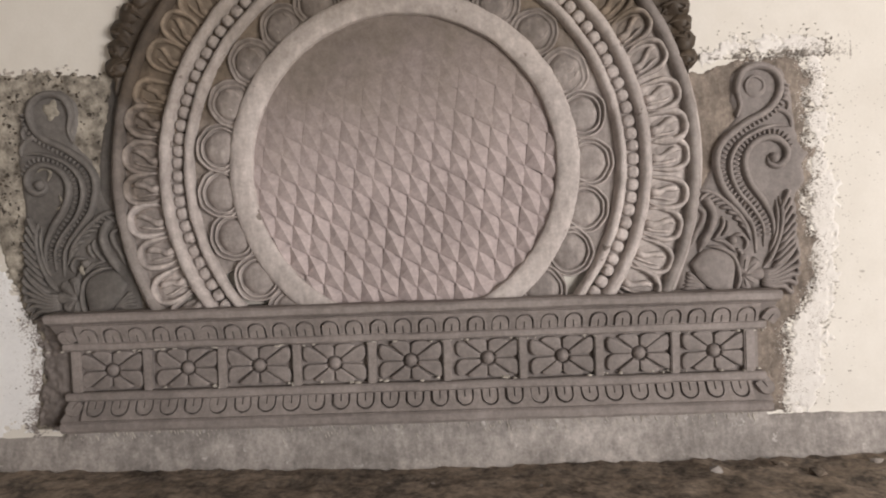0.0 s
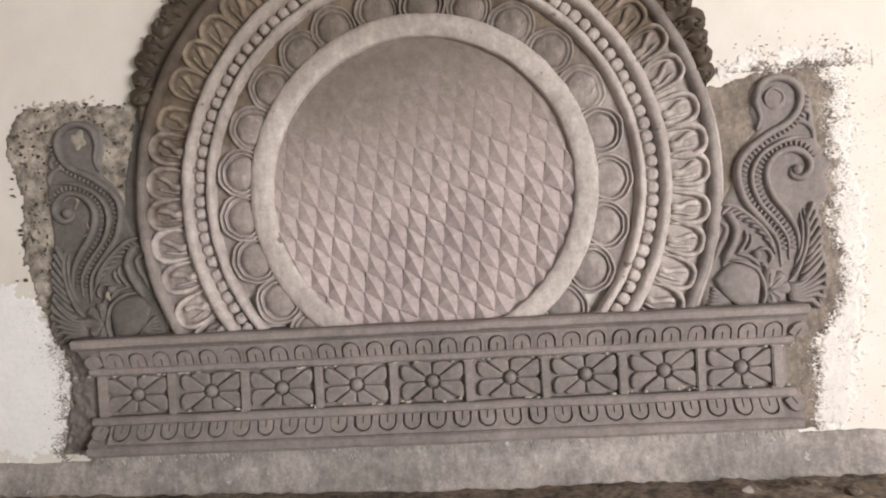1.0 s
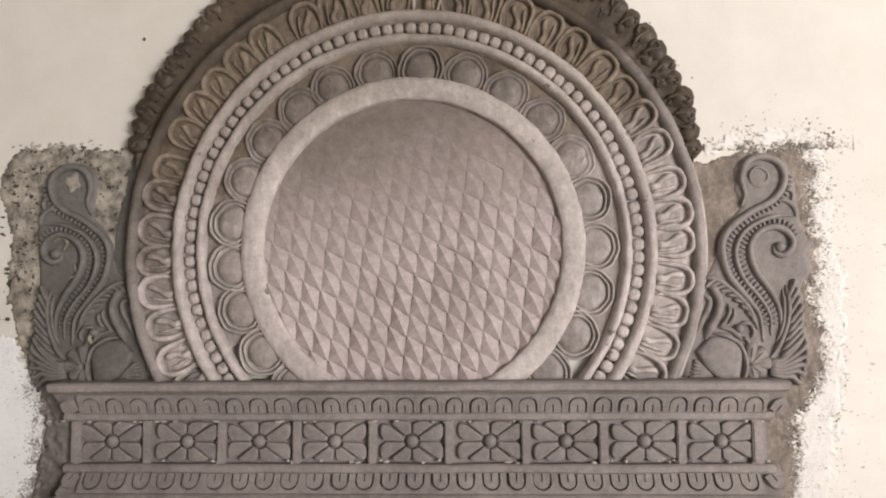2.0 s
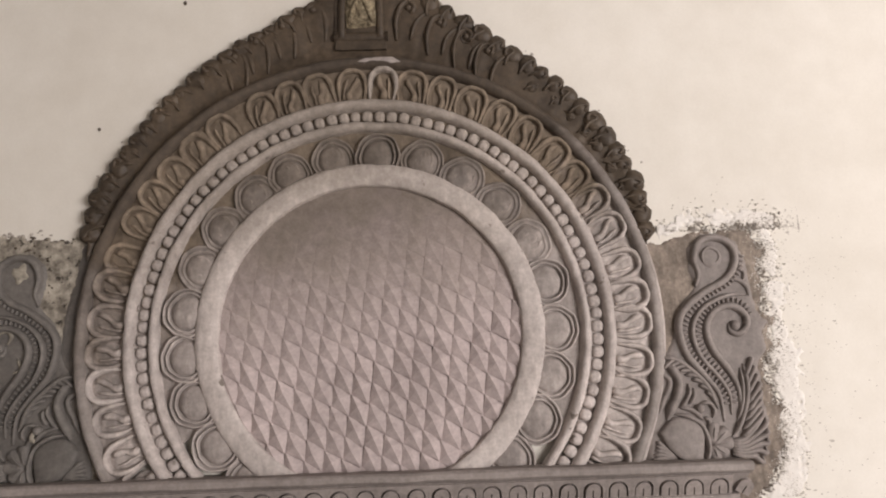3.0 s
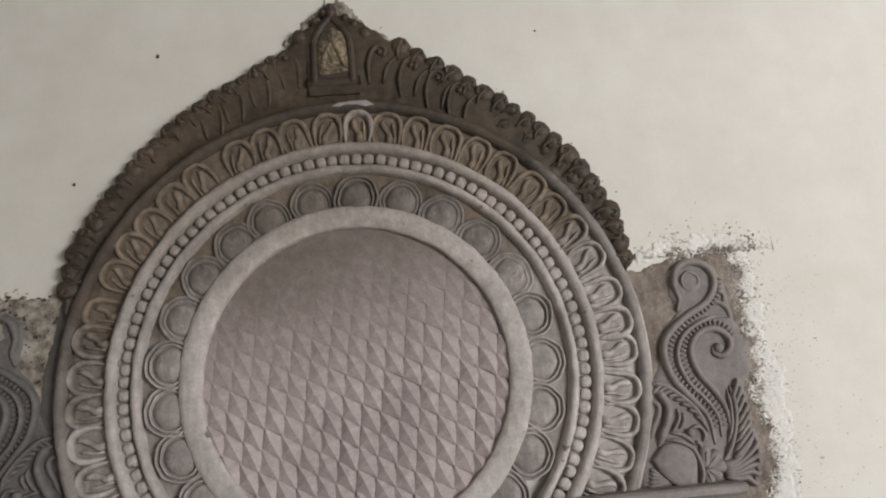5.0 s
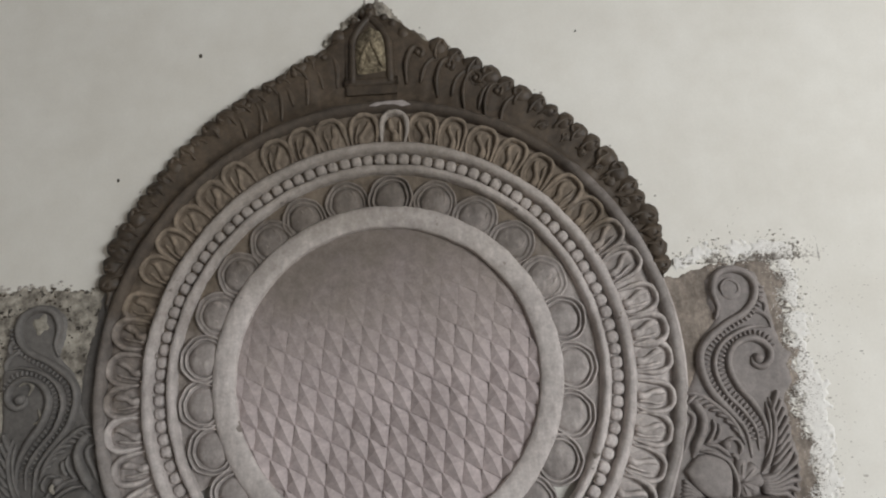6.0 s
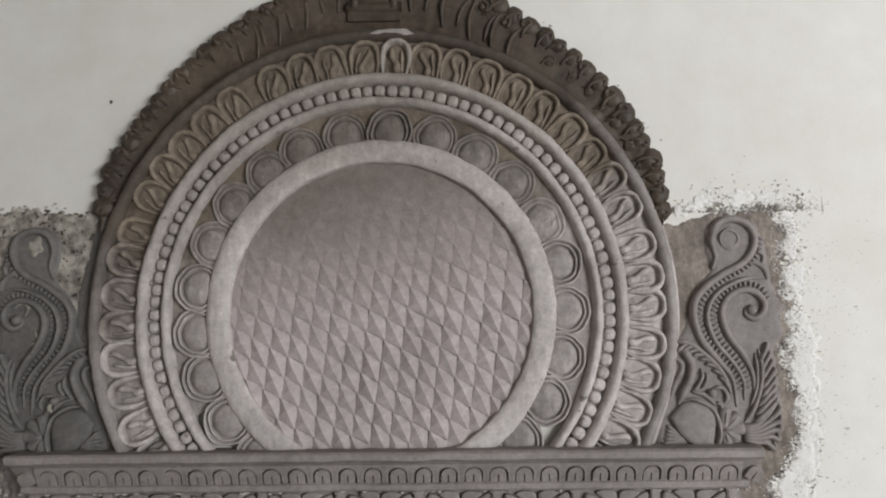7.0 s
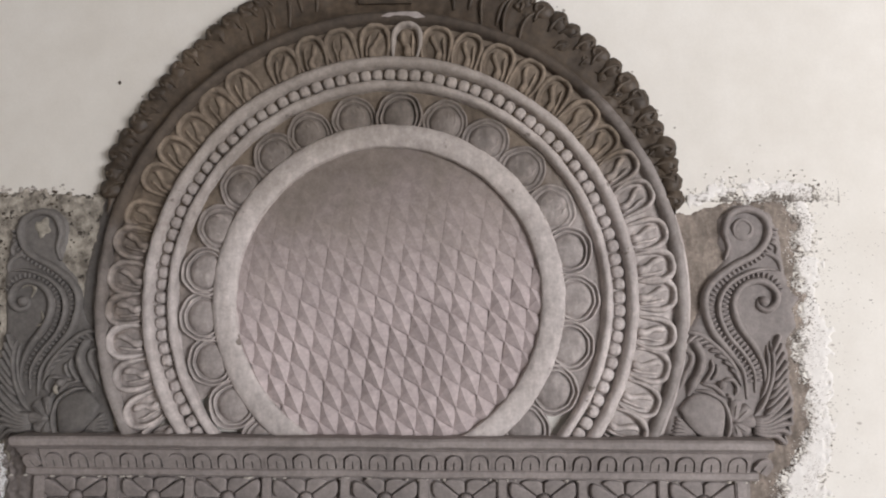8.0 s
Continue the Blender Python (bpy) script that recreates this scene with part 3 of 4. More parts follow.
def edge_of_crown(deg):
    for (d0, r0), (d1, r1) in zip(KNOTS, KNOTS[1:]):
        if d0 <= deg <= d1:
            return r0 + (r1 - r0) * (deg - d0) / (d1 - d0)
    return 0.80


bm = bmesh.new()
rows = []
for i in range(241):
    d = 16 + 148 * i / 240
    a, r1 = radians(d), edge_of_crown(d) - 0.012
    r1 += 0.006 * noise.noise((d * 0.5, 0, 0)) + 0.004 * noise.noise((d * 1.7, 0, 2))
    row = []
    for t, h in ((0.0, 0.03), (0.08, 0.022), (0.3, 0.024), (0.6, 0.03), (0.85, 0.034), (0.97, 0.03), (1.0, 0.0)):
        r = 0.782 + (r1 - 0.782) * t
        h += 0.004 * noise.noise((math.cos(a) * r * 40, math.sin(a) * r * 40, 1)) if h else 0
        row.append(bm.verts.new((r * math.cos(a), -h, r * math.sin(a))))
    rows.append(row)
for a, b in zip(rows, rows[1:]):
    for k in range(6):
        bm.faces.new((a[k], a[k + 1], b[k + 1], b[k]))
part("backing", bm, WET, crown)


def lump(seed, curl):
    bm = bmesh.new()
    bmesh.ops.create_icosphere(bm, subdivisions=3, radius=1.0)
    for v in bm.verts:
        e = 1 + 0.28 * noise.noise(v.co * 1.4 + Vector((seed, 0, 0))) + 0.10 * noise.noise(v.co * 4 + Vector((0, seed, 0)))
        v.co = Vector((v.co.x * 0.027, v.co.y * 0.019, v.co.z * 0.025)) * e
    ridge(bm, [(-0.012, -0.034), (-0.008, -0.012), (0.004, 0.006), (0.014 * curl, 0.010), (0.016 * curl, -0.002), (0.007 * curl, -0.006)], 0.011, 0.008, -0.012, 3)
    return mesh_of(bm, "leaf_curl")


curls = [lump(s, c) for s, c in ((1.0, 1), (4.0, 1), (7.5, -1), (12.0, 1), (16.0, 0.7))]
d = 19.0
while d < 162:
    r = edge_of_crown(d)
    s = rng.uniform(0.8, 1.12) * (1.15 if d < 60 or d > 122 else 1.08)
    if not 82 < d < 99:
        m = Matrix.Translation((-CX, 0, -CZ)) @ radial(radians(d), r - 0.021, -0.020) @ pose(0, 0, 0, 0, rng.uniform(-25, 25), 0)
        placed("leaf_curl", rng.choice(curls), WET, crown, m=m @ Matrix.Diagonal((s if d < 90 else -s, s, s, 1)))
    d += 3.0 * s
d = 24.0
while d < 76:
    s = rng.uniform(0.55, 0.85)
    m = Matrix.Translation((-CX, 0, -CZ)) @ radial(radians(d), edge_of_crown(d) - 0.058 + rng.uniform(-1, 1) * 0.008, -0.020) @ pose(0, 0, 0, 0, rng.uniform(-60, 60), 0)
    placed("leaf_curl", rng.choice(curls), WET, crown, m=m @ Matrix.Diagonal((s, s * 0.9, s, 1)))
    d += rng.uniform(3.0, 5.5)
for side in (1, -1):
    for k, (x, z, s) in enumerate(((0.137, 1.748, 1.5), (0.225, 1.70, 1.4), (0.30, 1.655, 1.2), (0.36, 1.61, 1.1))):
        bm = bmesh.new()
        ridge(bm, [(side * (x - 0.035) , z - 0.10), (side * (x - 0.035), z - 0.04), (side * (x - 0.02), z + 0.005), (side * x, z + 0.018), (side * (x + 0.017), z + 0.004), (side * (x + 0.012), z - 0.014),
                   (side * (x - 0.002), z - 0.014)], 0.017 * s / 1.3, 0.015 if side > 0 else 0.008, -0.025, 5)
        dome(bm, side * (x + 0.001), z - 0.003, 0.011, 0.011, 0.014, -0.028)
        ridge(bm, [(side * (x + 0.005), z - 0.10), (side * (x + 0.02), z - 0.05), (side * (x + 0.045), z - 0.025), (side * (x + 0.06), z - 0.03)], 0.014, 0.010 if side > 0 else 0.006, -0.026, 4)
        bmesh.ops.translate(bm, verts=bm.verts, vec=(-CX - 0.012, 0, -CZ))
        part("scroll", bm, WET, crown)
# scraped pale render showing along the gable's slopes
for outline in ([(0.0, 1.955), (0.045, 1.905), (0.10, 1.845), (0.17, 1.79), (0.25, 1.745), (0.22, 1.72), (0.10, 1.78), (0.0, 1.88)], [(-0.02, 1.95), (-0.06, 1.905), (-0.125, 1.845), (-0.17, 1.80), (-0.11, 1.78), (-0.03, 1.88)]):
    bm = coat([(x - CX, z - CZ) for x, z in outline], 0.005, 0.012, 0.014, 12.0, 0.004, (80, 80))
    part("scraped_edge", bm, PITTED, crown, "pale scraped plaster along the gable's slope")
# gable with a small niche
bm = bmesh.new()
slab(bm, [(-0.085, 1.62), (-0.088, 1.79), (-0.052, 1.84), (-0.013, 1.885), (0.026, 1.84), (0.058, 1.79), (0.06, 1.62)], 0.0, -0.032)
bmesh.ops.translate(bm, verts=bm.verts, vec=(-CX, 0, -CZ))
gable = part("gable", bm, WET, crown, smooth=False)
bm = bmesh.new()
ridge(bm, [(-0.068, 1.655), (-0.066, 1.76), (-0.062, 1.80), (-0.038, 1.842), (-0.013, 1.868)], 0.024, 0.012, -0.03, 5, (1, 1))
ridge(bm, [(0.043, 1.655), (0.042, 1.76), (0.036, 1.80), (0.012, 1.842), (-0.013, 1.868)], 0.024, 0.012, -0.03, 5, (1, 1))
ridge(bm, [(-0.09, 1.662), (-0.013, 1.66), (0.065, 1.66)], 0.028, 0.008, -0.03, 5, (1, 1))
bmesh.ops.translate(bm, verts=bm.verts, vec=(-CX, 0, -CZ))
part("niche_frame", bm, WET, gable)
bm = bmesh.new()
slab(bm, ragged([(-0.054, 1.684), (-0.056, 1.77), (-0.045, 1.81), (-0.012, 1.835), (0.02, 1.812), (0.031, 1.77), (0.03, 1.690)], 0.003, 3, 0.008), -0.02, -0.036)
ridge(bm, [(-0.046, 1.69), (-0.034, 1.74), (-0.015, 1.788)], 0.017, 0.010, -0.034, 4)
ridge(bm, [(0.024, 1.695), (0.008, 1.745), (-0.012, 1.79)], 0.014, 0.008, -0.034, 4)
ridge(bm, [(-0.048, 1.69), (0.0, 1.698), (0.027, 1.694)], 0.012, 0.007, -0.034, 4)
bmesh.ops.translate(bm, verts=bm.verts, vec=(-CX, 0, -CZ))
part("niche", bm, HOLLOW, gable, "scraped pale plaster inside the small niche")
for x, z, s in ((-0.011, 1.905, 0.017), (-0.012, 1.885, 0.02), (-0.107, 1.815, 0.026), (0.085, 1.812, 0.024), (-0.06, 1.862, 0.016), (0.03, 1.868, 0.017), (-0.035, 1.888, 0.014), (0.055, 1.845, 0.018)):
    bm = bmesh.new()
    dome(bm, x - CX, z - CZ, s, s, 0.04, 0, 14, 5, 0.6, 0.25)
    part("finial_ball" if s > 0.018 else "finial", bm, WET, crown)

# ---- the base moulding ----
base = thing("base_moulding", "grey damp cement base moulding with flower panels and tongue bands", "moulding", (-0.004, 0, 0.14))
PROFILE = [(0.135, 0.000, 0.930), (0.140, 0.085, 0.932), (0.148, 0.089, 0.934), (0.164, 0.089, 0.934), (0.169, 0.084, 0.930), (0.172, 0.079, 0.938), (0.195, 0.062, 0.928), (0.216, 0.052, 0.920), (0.219, 0.062, 0.924),
           (0.224, 0.067, 0.926), (0.237, 0.067, 0.926), (0.242, 0.062, 0.924), (0.243, 0.040, 0.915), (0.353, 0.040, 0.915), (0.354, 0.062, 0.926), (0.359, 0.067, 0.928), (0.371, 0.067, 0.928), (0.375, 0.062, 0.926),
           (0.377, 0.052, 0.930), (0.400, 0.060, 0.944), (0.428, 0.080, 0.952), (0.431, 0.088, 0.957), (0.436, 0.094, 0.959), (0.450, 0.095, 0.961), (0.456, 0.088, 0.961), (0.458, 0.000, 0.961)]
bm = bmesh.new()
seg = 120
rows = []
for i in range(seg + 1):
    u = -1 + 2 * i / seg
    row = []
    for z, h, xh in PROFILE:
        x = u * xh + 0.011
        e = 0.0022 * noise.noise((x * 6, z * 25, 1)) + 0.0012 * noise.noise((x * 22, z * 40, 4))
        row.append(bm.verts.new((x, -h + e if h else 0.0, z - 0.14 + e)))
    rows.append(row)
for a, b in zip(rows, rows[1:]):
    for k in range(len(PROFILE) - 1):
        bm.faces.new((a[k], b[k], b[k + 1], a[k + 1]))
for row in (rows[0], rows[-1]):
    back = [bm.verts.new((v.co.x, 0.0, v.co.z)) for v in row]
    for k in range(len(row) - 1):
        bm.faces.new((row[k], row[k + 1], back[k + 1], back[k]))
bmesh.ops.recalc_face_normals(bm, faces=bm.faces)
body = part("body", bm, DAMP, base, smooth=False)


def arch(w, h, n=12):
    out = [(-w, 0.0)]
    for i in range(n + 1):
        t = math.pi * (1 - i / n)
        out.append((w * math.cos(t), h - w + w * math.sin(t)))
    return out + [(w, 0.0)]


def bank(bm, outer, inner, hi, drop_outer=True):
    """A raised strip between two outlines with walls down to the ground."""
    o = [bm.verts.new((x, -hi, z)) for x, z in outer]
    i_ = [bm.verts.new((x, -hi, z)) for x, z in inner]
    ob = [bm.verts.new((x, 0.004, z)) for x, z in outer]
    ib = [bm.verts.new((x, 0.004, z)) for x, z in inner]
    for k in range(len(outer) - 1):
        bm.faces.new((o[k], o[k + 1], i_[k + 1], i_[k]))
        bm.faces.new((o[k], ob[k], ob[k + 1], o[k + 1]))
        bm.faces.new((i_[k], i_[k + 1], ib[k + 1], ib[k]))


P = 0.0651
tongue_meshes, arch_meshes = [], []
for w, lean in ((0.0195, 0.0), (0.0185, 0.002), (0.0205, -0.0015)):
    bm = bmesh.new()
    out = [(x + lean * z / 0.04, z) for x, z in arch(w, 0.041)]
    slit = [(max(-0.0016, min(0.0016, x)) + lean * 0.3, min(z, 0.023) if abs(x) > 1e-9 else 0.023) for x, z in out]
    bank(bm, out, slit, 0.0092)
    tongue_meshes.append(mesh_of(bm, "tongue"))
    bm = bmesh.new()
    inner = [(x + lean * z / 0.04, z) for x, z in arch(w + 0.0048, 0.0465)]
    rim = [(-P / 2, 0.0)]
    for i in range(13):
        t = math.pi * (1 - i / 12)
        if i < 3:
            rim.append((-P / 2, 0.022 + 0.032 * i / 3))
        elif i > 9:
            rim.append((P / 2, 0.022 + 0.032 * (12 - i) / 3))
        else:
            rim.append((P / 2 * (i - 6) / 3, 0.054))
    rim.append((P / 2, 0.0))
    bank(bm, rim, inner, 0.0085)
    arch_meshes.append(mesh_of(bm, "arch"))
for row, (zb, yb, tilt, count, first, step) in enumerate(((0.378, -0.0535, 25.0, 30, -0.912, 0.0641), (0.2155, -0.0535, 180 - 32.0, 29, -0.904, 0.0654))):
    for k in range(count):
        x = first + step * k + (0.008 if k == 0 else 0)
        lean = 0.0 if 0 < k < count - 1 else (-28 if k == 0 else 28)
        for meshes, nm in ((arch_meshes, "arch"), (tongue_meshes, "tongue")):
            if nm == "arch" and lean:
                continue
            m = pose(x + 0.004 - math.sin(radians(lean)) * 0.012 + rng.uniform(-1, 1) * (0.0012 if nm == "tongue" else 0), yb, zb - 0.14, tilt, 0, 0)
            if row:
                m = pose(x + 0.004 - math.sin(radians(lean)) * 0.012, yb, zb - 0.14, 0, 0, 0) @ pose(0, 0, 0, -32, 0, 0) @ Matrix.Diagonal((1, 1, -1, 1))
            placed(nm, meshes[rng.randrange(3)], DAMP, base, m=m @ pose(0, 0, 0, 0, lean + rng.uniform(-1.5, 1.5) * (nm == "tongue"), 0), smooth=False)

# flower panels
HX, HZ, FZ = 0.0882, 0.0548, 0.2985 - 0.14


def petal_mesh(t0, t1):
    bm = bmesh.new()
    us = (-1, -0.985, -0.93, -0.75, -0.4, 0, 0.4, 0.75, 0.93, 0.985, 1)
    vs_ = (0, 0.03, 0.12, 0.4, 0.7, 0.88, 0.96, 0.99, 1)
    nu, nv = len(us) - 1, len(vs_) - 1
    rows = []
    for v in vs_:
        row = []
        for u in us:
            tm, th = (t0 + t1) / 2, (t1 - t0) / 2
            t = tm + th * u
            far = min(HX / max(abs(math.cos(t)), 1e-4), HZ / max(abs(math.sin(t)), 1e-4)) * (1 - 0.22 * abs(u) ** 3) - 0.0015
            r = 0.020 + (far - 0.020) * v
            keep = max(0.0, 1 - 0.0016 / max(r * th, 1e-4))
            t = tm + th * u * keep
            h = 0.0140 * (1 - abs(u) ** 40) * (1 - abs(2 * v - 1) ** 40) * (0.92 + 0.08 * (1 - u * u) * (1 - (2 * v - 1) ** 2))
            row.append(bm.verts.new((r * math.cos(t), -h, r * math.sin(t))))
        rows.append(row)
    for a, b in zip(rows, rows[1:]):
        for i in range(nu):
            bm.faces.new((a[i], b[i], b[i + 1], a[i + 1]))
    return mesh_of(bm, "petal")


cuts = [radians(c) for c in (0, 36, 90, 144, 180, 216, 270, 324, 360)]
flower_petals = [petal_mesh(a, b) for a, b in zip(cuts, cuts[1:])]
bm = bmesh.new()
dome(bm, 0, 0, 0.0175, 0.0175, 0.022, 0, 18, 6, 0.8)
boss = mesh_of(bm, "boss")
bm = bmesh.new()
box(bm, -0.0115, 0.0115, -0.0215, 0.004, -0.0565, 0.0565)
bmesh.ops.bevel(bm, geom=bm.edges[:], offset=0.003, segments=2, affect="EDGES")
bar = mesh_of(bm, "bar")
for k in range(10):
    placed("bar", bar, DAMP, base, m=pose(-0.9 + 0.2 * k + (0.009 if k == 0 else -0.006 if k == 9 else 0) + 0.004, -0.039, FZ, 0, rng.uniform(-0.8, 0.8), 0) @ Matrix.Diagonal((1.2 if k in (0, 9) else 1, 1, 1, 1)), smooth=False)
HAND = (0.002, 0.005, -0.003, -0.001, 0.002, 0.007, 0.004, 0.007, 0.003)
for k in range(9):
    fl = new("flower_panel")
    fl.parent, fl["label"] = base, "square panel with an eight-petalled flower"
    fl.matrix_basis = pose(-0.8 + 0.2 * k + 0.004 + HAND[k], -0.0395, FZ, 0, 0, 0)
    for pm in flower_petals:
        placed("petal", pm, DAMP, fl, m=pose(0, 0, 0, rng.uniform(-1, 1), rng.uniform(-1.5, 1.5), 0) @ Matrix.Diagonal((rng.uniform(0.97, 1.01), rng.uniform(0.85, 1.1), rng.uniform(0.97, 1.01), 1)))
    placed("boss", boss, DAMP, fl)

# pale crumbs left in the panels' corners
bm = bmesh.new()
for k in range(110):
    x = rng.choice([-0.9 + 0.2 * i for i in range(10)]) + rng.gauss(0.0, 0.035)
    up = rng.random() < 0.6
    dome(bm, x, (0.352 if up else 0.247) + rng.uniform(-1, 1) * 0.004, rng.uniform(0.003, 0.011), rng.uniform(0.002, 0.0045), 0.009, -0.052 if up else -0.05, 6, 2, 1, 0.4)
for k in range(90):
    x = rng.uniform(-0.75, 0.9)
    dome(bm, x, 0.131 + rng.uniform(-0.012, 0.004), rng.uniform(0.001, 0.0035), rng.uniform(0.002, 0.009), 0.003, -0.013, 6, 2, 1, 0.4)
tagged(part("plaster_crumbs", bm, CRUMB, None), "pale dry plaster crumbs stuck in the moulding's corners", "crumbs", kind="stuff")

# ---- side scrolls ----
S1 = [(0.933, 0.55), (0.926, 0.621), (0.89, 0.673), (0.85, 0.725), (0.834, 0.783), (0.838, 0.826), (0.864, 0.861), (0.915, 0.898), (0.968, 0.926), (0.998, 0.962), (1.004, 1.002), (0.985, 1.033), (0.945, 1.046),
      (0.906, 1.030), (0.891, 0.988), (0.900, 0.946), (0.890, 0.912)]
B1 = [(0.944, 0.585), (0.939, 0.627), (0.912, 0.673), (0.870, 0.721), (0.851, 0.769), (0.853, 0.81), (0.874, 0.846), (0.919, 0.883), (0.976, 0.914), (1.014, 0.952), (1.024, 0.994)]
S2 = [(0.954, 0.567), (0.952, 0.62), (0.926, 0.668), (0.888, 0.716), (0.869, 0.768), (0.873, 0.811), (0.897, 0.847), (0.937, 0.872), (0.983, 0.886), (1.027, 0.884)]
B2 = [(0.967, 0.587), (0.963, 0.633), (0.938, 0.679), (0.904, 0.724), (0.888, 0.774), (0.893, 0.814), (0.914, 0.846), (0.949, 0.867), (0.990, 0.871), (1.019, 0.857), (1.031, 0.832)]
S3 = [(0.979, 0.57), (0.979, 0.630), (0.957, 0.684), (0.922, 0.735), (0.907, 0.781), (0.912, 0.816), (0.936, 0.844), (0.972, 0.856), (1.001, 0.846), (1.018, 0.824), (1.016, 0.798), (0.994, 0.780), (0.972, 0.788), (0.970, 0.808)]
BODY = [(0.755, 0.528), (0.797, 0.566), (0.852, 0.554), (0.874, 0.522), (0.868, 0.47), (0.861, 0.45), (0.815, 0.453), (0.775, 0.486)]
LEAF = [(0.778, 0.722), (0.812, 0.718), (0.850, 0.692), (0.894, 0.645), (0.920, 0.585)]


def cord_of_rungs(bm, path, wide, step):
    """Short raised rungs laid across a curve, one behind the other."""
    c = spline(path, 40)
    dist = 0.0
    for p, q_ in zip(c, c[1:]):
        dist += (q_ - p).length
        if dist > step:
            dist = 0.0
            n = (q_ - p).normalized()
            n = Vector((-n.y, n.x)) * wide * 0.5
            ridge(bm, [tuple(q_ - n), tuple(q_), tuple(q_ + n)], step * 0.66, 0.012, -0.011, 2, (0.7, 0.7), 0.15)


def scroll_ornament(side, label):
    sc = thing("scroll_relief", label, "wall relief", (side * 0.93, 0, SILL))

    def add(name, bm, lab=""):
        for v in bm.verts:
            v.co = Vector((side * v.co.x - side * 0.93, v.co.y, v.co.z - SILL))
        if side < 0:
            bmesh.ops.reverse_faces(bm, faces=bm.faces)
        return part(name, bm, DAMP if side > 0 else SOAKED, sc, lab)

    def strand(name, pts, w, h, y0=-0.012, ends=(0.35, 0.35)):
        bm = bmesh.new()
        ridge(bm, pts, w, h, y0, 5, ends)
        return add(name, bm)

    # ground under the strands
    smooth_side = [(1.05, 0.87), (1.062, 0.83), (1.088, 0.812), (1.066, 0.785), (1.075, 0.738), (1.045, 0.70)] if side > 0 else [(1.047, 0.86), (1.04, 0.78), (1.035, 0.73), (1.045, 0.70)]
    ground = [(0.72, 0.45), (0.765, 0.72), (0.80, 0.74), (0.825, 0.80), (0.84, 0.86), (0.89, 0.915), (0.872, 0.96), (0.874, 1.02), (0.92, 1.062), (0.97, 1.060), (1.02, 1.035), (1.04, 0.97)] + smooth_side + [
              (1.05, 0.60), (1.058, 0.55), (1.052, 0.49), (1.03, 0.45)]
    bm = coat(ground, 0.006, 0.0135, 0.004, 8.0, 0.0008)
    add("ground", bm, "smoothed damp cement ground")
    strand("strand", S1, 0.0215, 0.018)
    strand("strand", S2, 0.0145, 0.0165)
    strand("strand", S3, 0.0205, 0.018)
    for path in (B1, B2):
        bm = bmesh.new()
        cord_of_rungs(bm, path, 0.0135, 0.0125)
        cord = add("beaded_cord", bm, "cord of small cement rungs between the strands")
        cord["kind"] = "stuff"
    bm = bmesh.new()
    if side > 0:
        dome(bm, 0.940, 0.990, 0.030, 0.030, 0.007, -0.012, 20, 4, 0.6)
        ridge(bm, [(0.918, 0.975), (0.915, 1.0), (0.935, 1.018), (0.958, 1.005), (0.960, 0.985), (0.945, 0.975)], 0.009, 0.006, -0.016, 4)
    else:
        dome(bm, 0.946, 1.003, 0.021, 0.028, 0.005, -0.0125, 22, 3, 0.4, 0.6)
    if side > 0:
        add("eye", bm, "round hollow of the scroll with a small curl")
    else:
        e = add("eye", bm, "bare pale undercoat inside the scroll")
        e.data.materials.clear()
        e.data.materials.append(BAREPATCH)
        for pts, w in (([(0.965, 0.812), (0.955, 0.835), (0.972, 0.846), (0.992, 0.838)], 0.009), ([(0.935, 0.775), (0.925, 0.745), (0.945, 0.735)], 0.008), ([(0.872, 0.585), (0.880, 0.570), (0.872, 0.556)], 0.012)):
            bm = bmesh.new()
            ridge(bm, pts, w, 0.006, -0.026 if w > 0.01 else -0.015, 4, wob=0.8)
            e = add("bare_spot", bm, "rough pale undercoat showing through")
            e.data.materials.clear()
            e.data.materials.append(BAREPATCH)
    bm = bmesh.new()
    dome(bm, 0.985, 0.802, 0.015, 0.015, 0.022, -0.010, 14, 5, 0.7)
    add("curl_ball", bm)
    strand("edge_leaf", [(0.985, 0.93), (1.010, 0.925), (1.030, 0.905), (1.034, 0.88)], 0.014, 0.010)
    strand("edge_leaf", [(1.012, 0.965), (1.026, 0.945), (1.022, 0.925)], 0.012, 0.010)
    # tail leaf: long strands on one side, pointed leaflets on the other
    strand("strand", [(0.997, 0.700), (1.002, 0.645), (0.994, 0.595), (0.974, 0.545), (0.950, 0.510)], 0.0155, 0.018)
    strand("strand", [(0.988, 0.690), (0.990, 0.640), (0.984, 0.595), (0.966, 0.548)], 0.011, 0.014)
    for k in range(8):
        z = 0.712 - 0.022 * k
        x = 1.016 + 0.005 * min(k, 3) - 0.003 * max(0, k - 4)
        strand("leaflet", [(x - 0.022 - 0.004 * k, z - 0.052), (x - 0.008 - 0.002 * k, z - 0.026), (x + 0.002, z - 0.004), (x + 0.003, z + 0.006)], 0.0155, 0.019, ends=(0.4, 0.2))
    # broad leaf curling up at its tips
    for k in range(6):
        t = k / 5
        x1, z1 = (1.036 + 0.040 * t - 0.052 * t * t), 0.585 - 0.122 * t
        strand("fan_leaf", [(0.945, 0.500 - 0.034 * t), (0.978, 0.505 - 0.044 * t), (x1 - 0.024, 0.524 - 0.064 * t + 0.012 * (1 - t)), (x1 - 0.003, z1 - 0.020), (x1, z1)], 0.0165, 0.019, ends=(0.6, 0.2))
    # the feathered leaf beside the strands
    strand("leaf_rib", LEAF, 0.016, 0.017)
    rib = spline(LEAF, 8)
    for k in range(8):
        p, q_ = rib[3 + 3 * k], rib[min(len(rib) - 1, 9 + 3 * k)]
        lift = 0.030 - 0.0022 * k
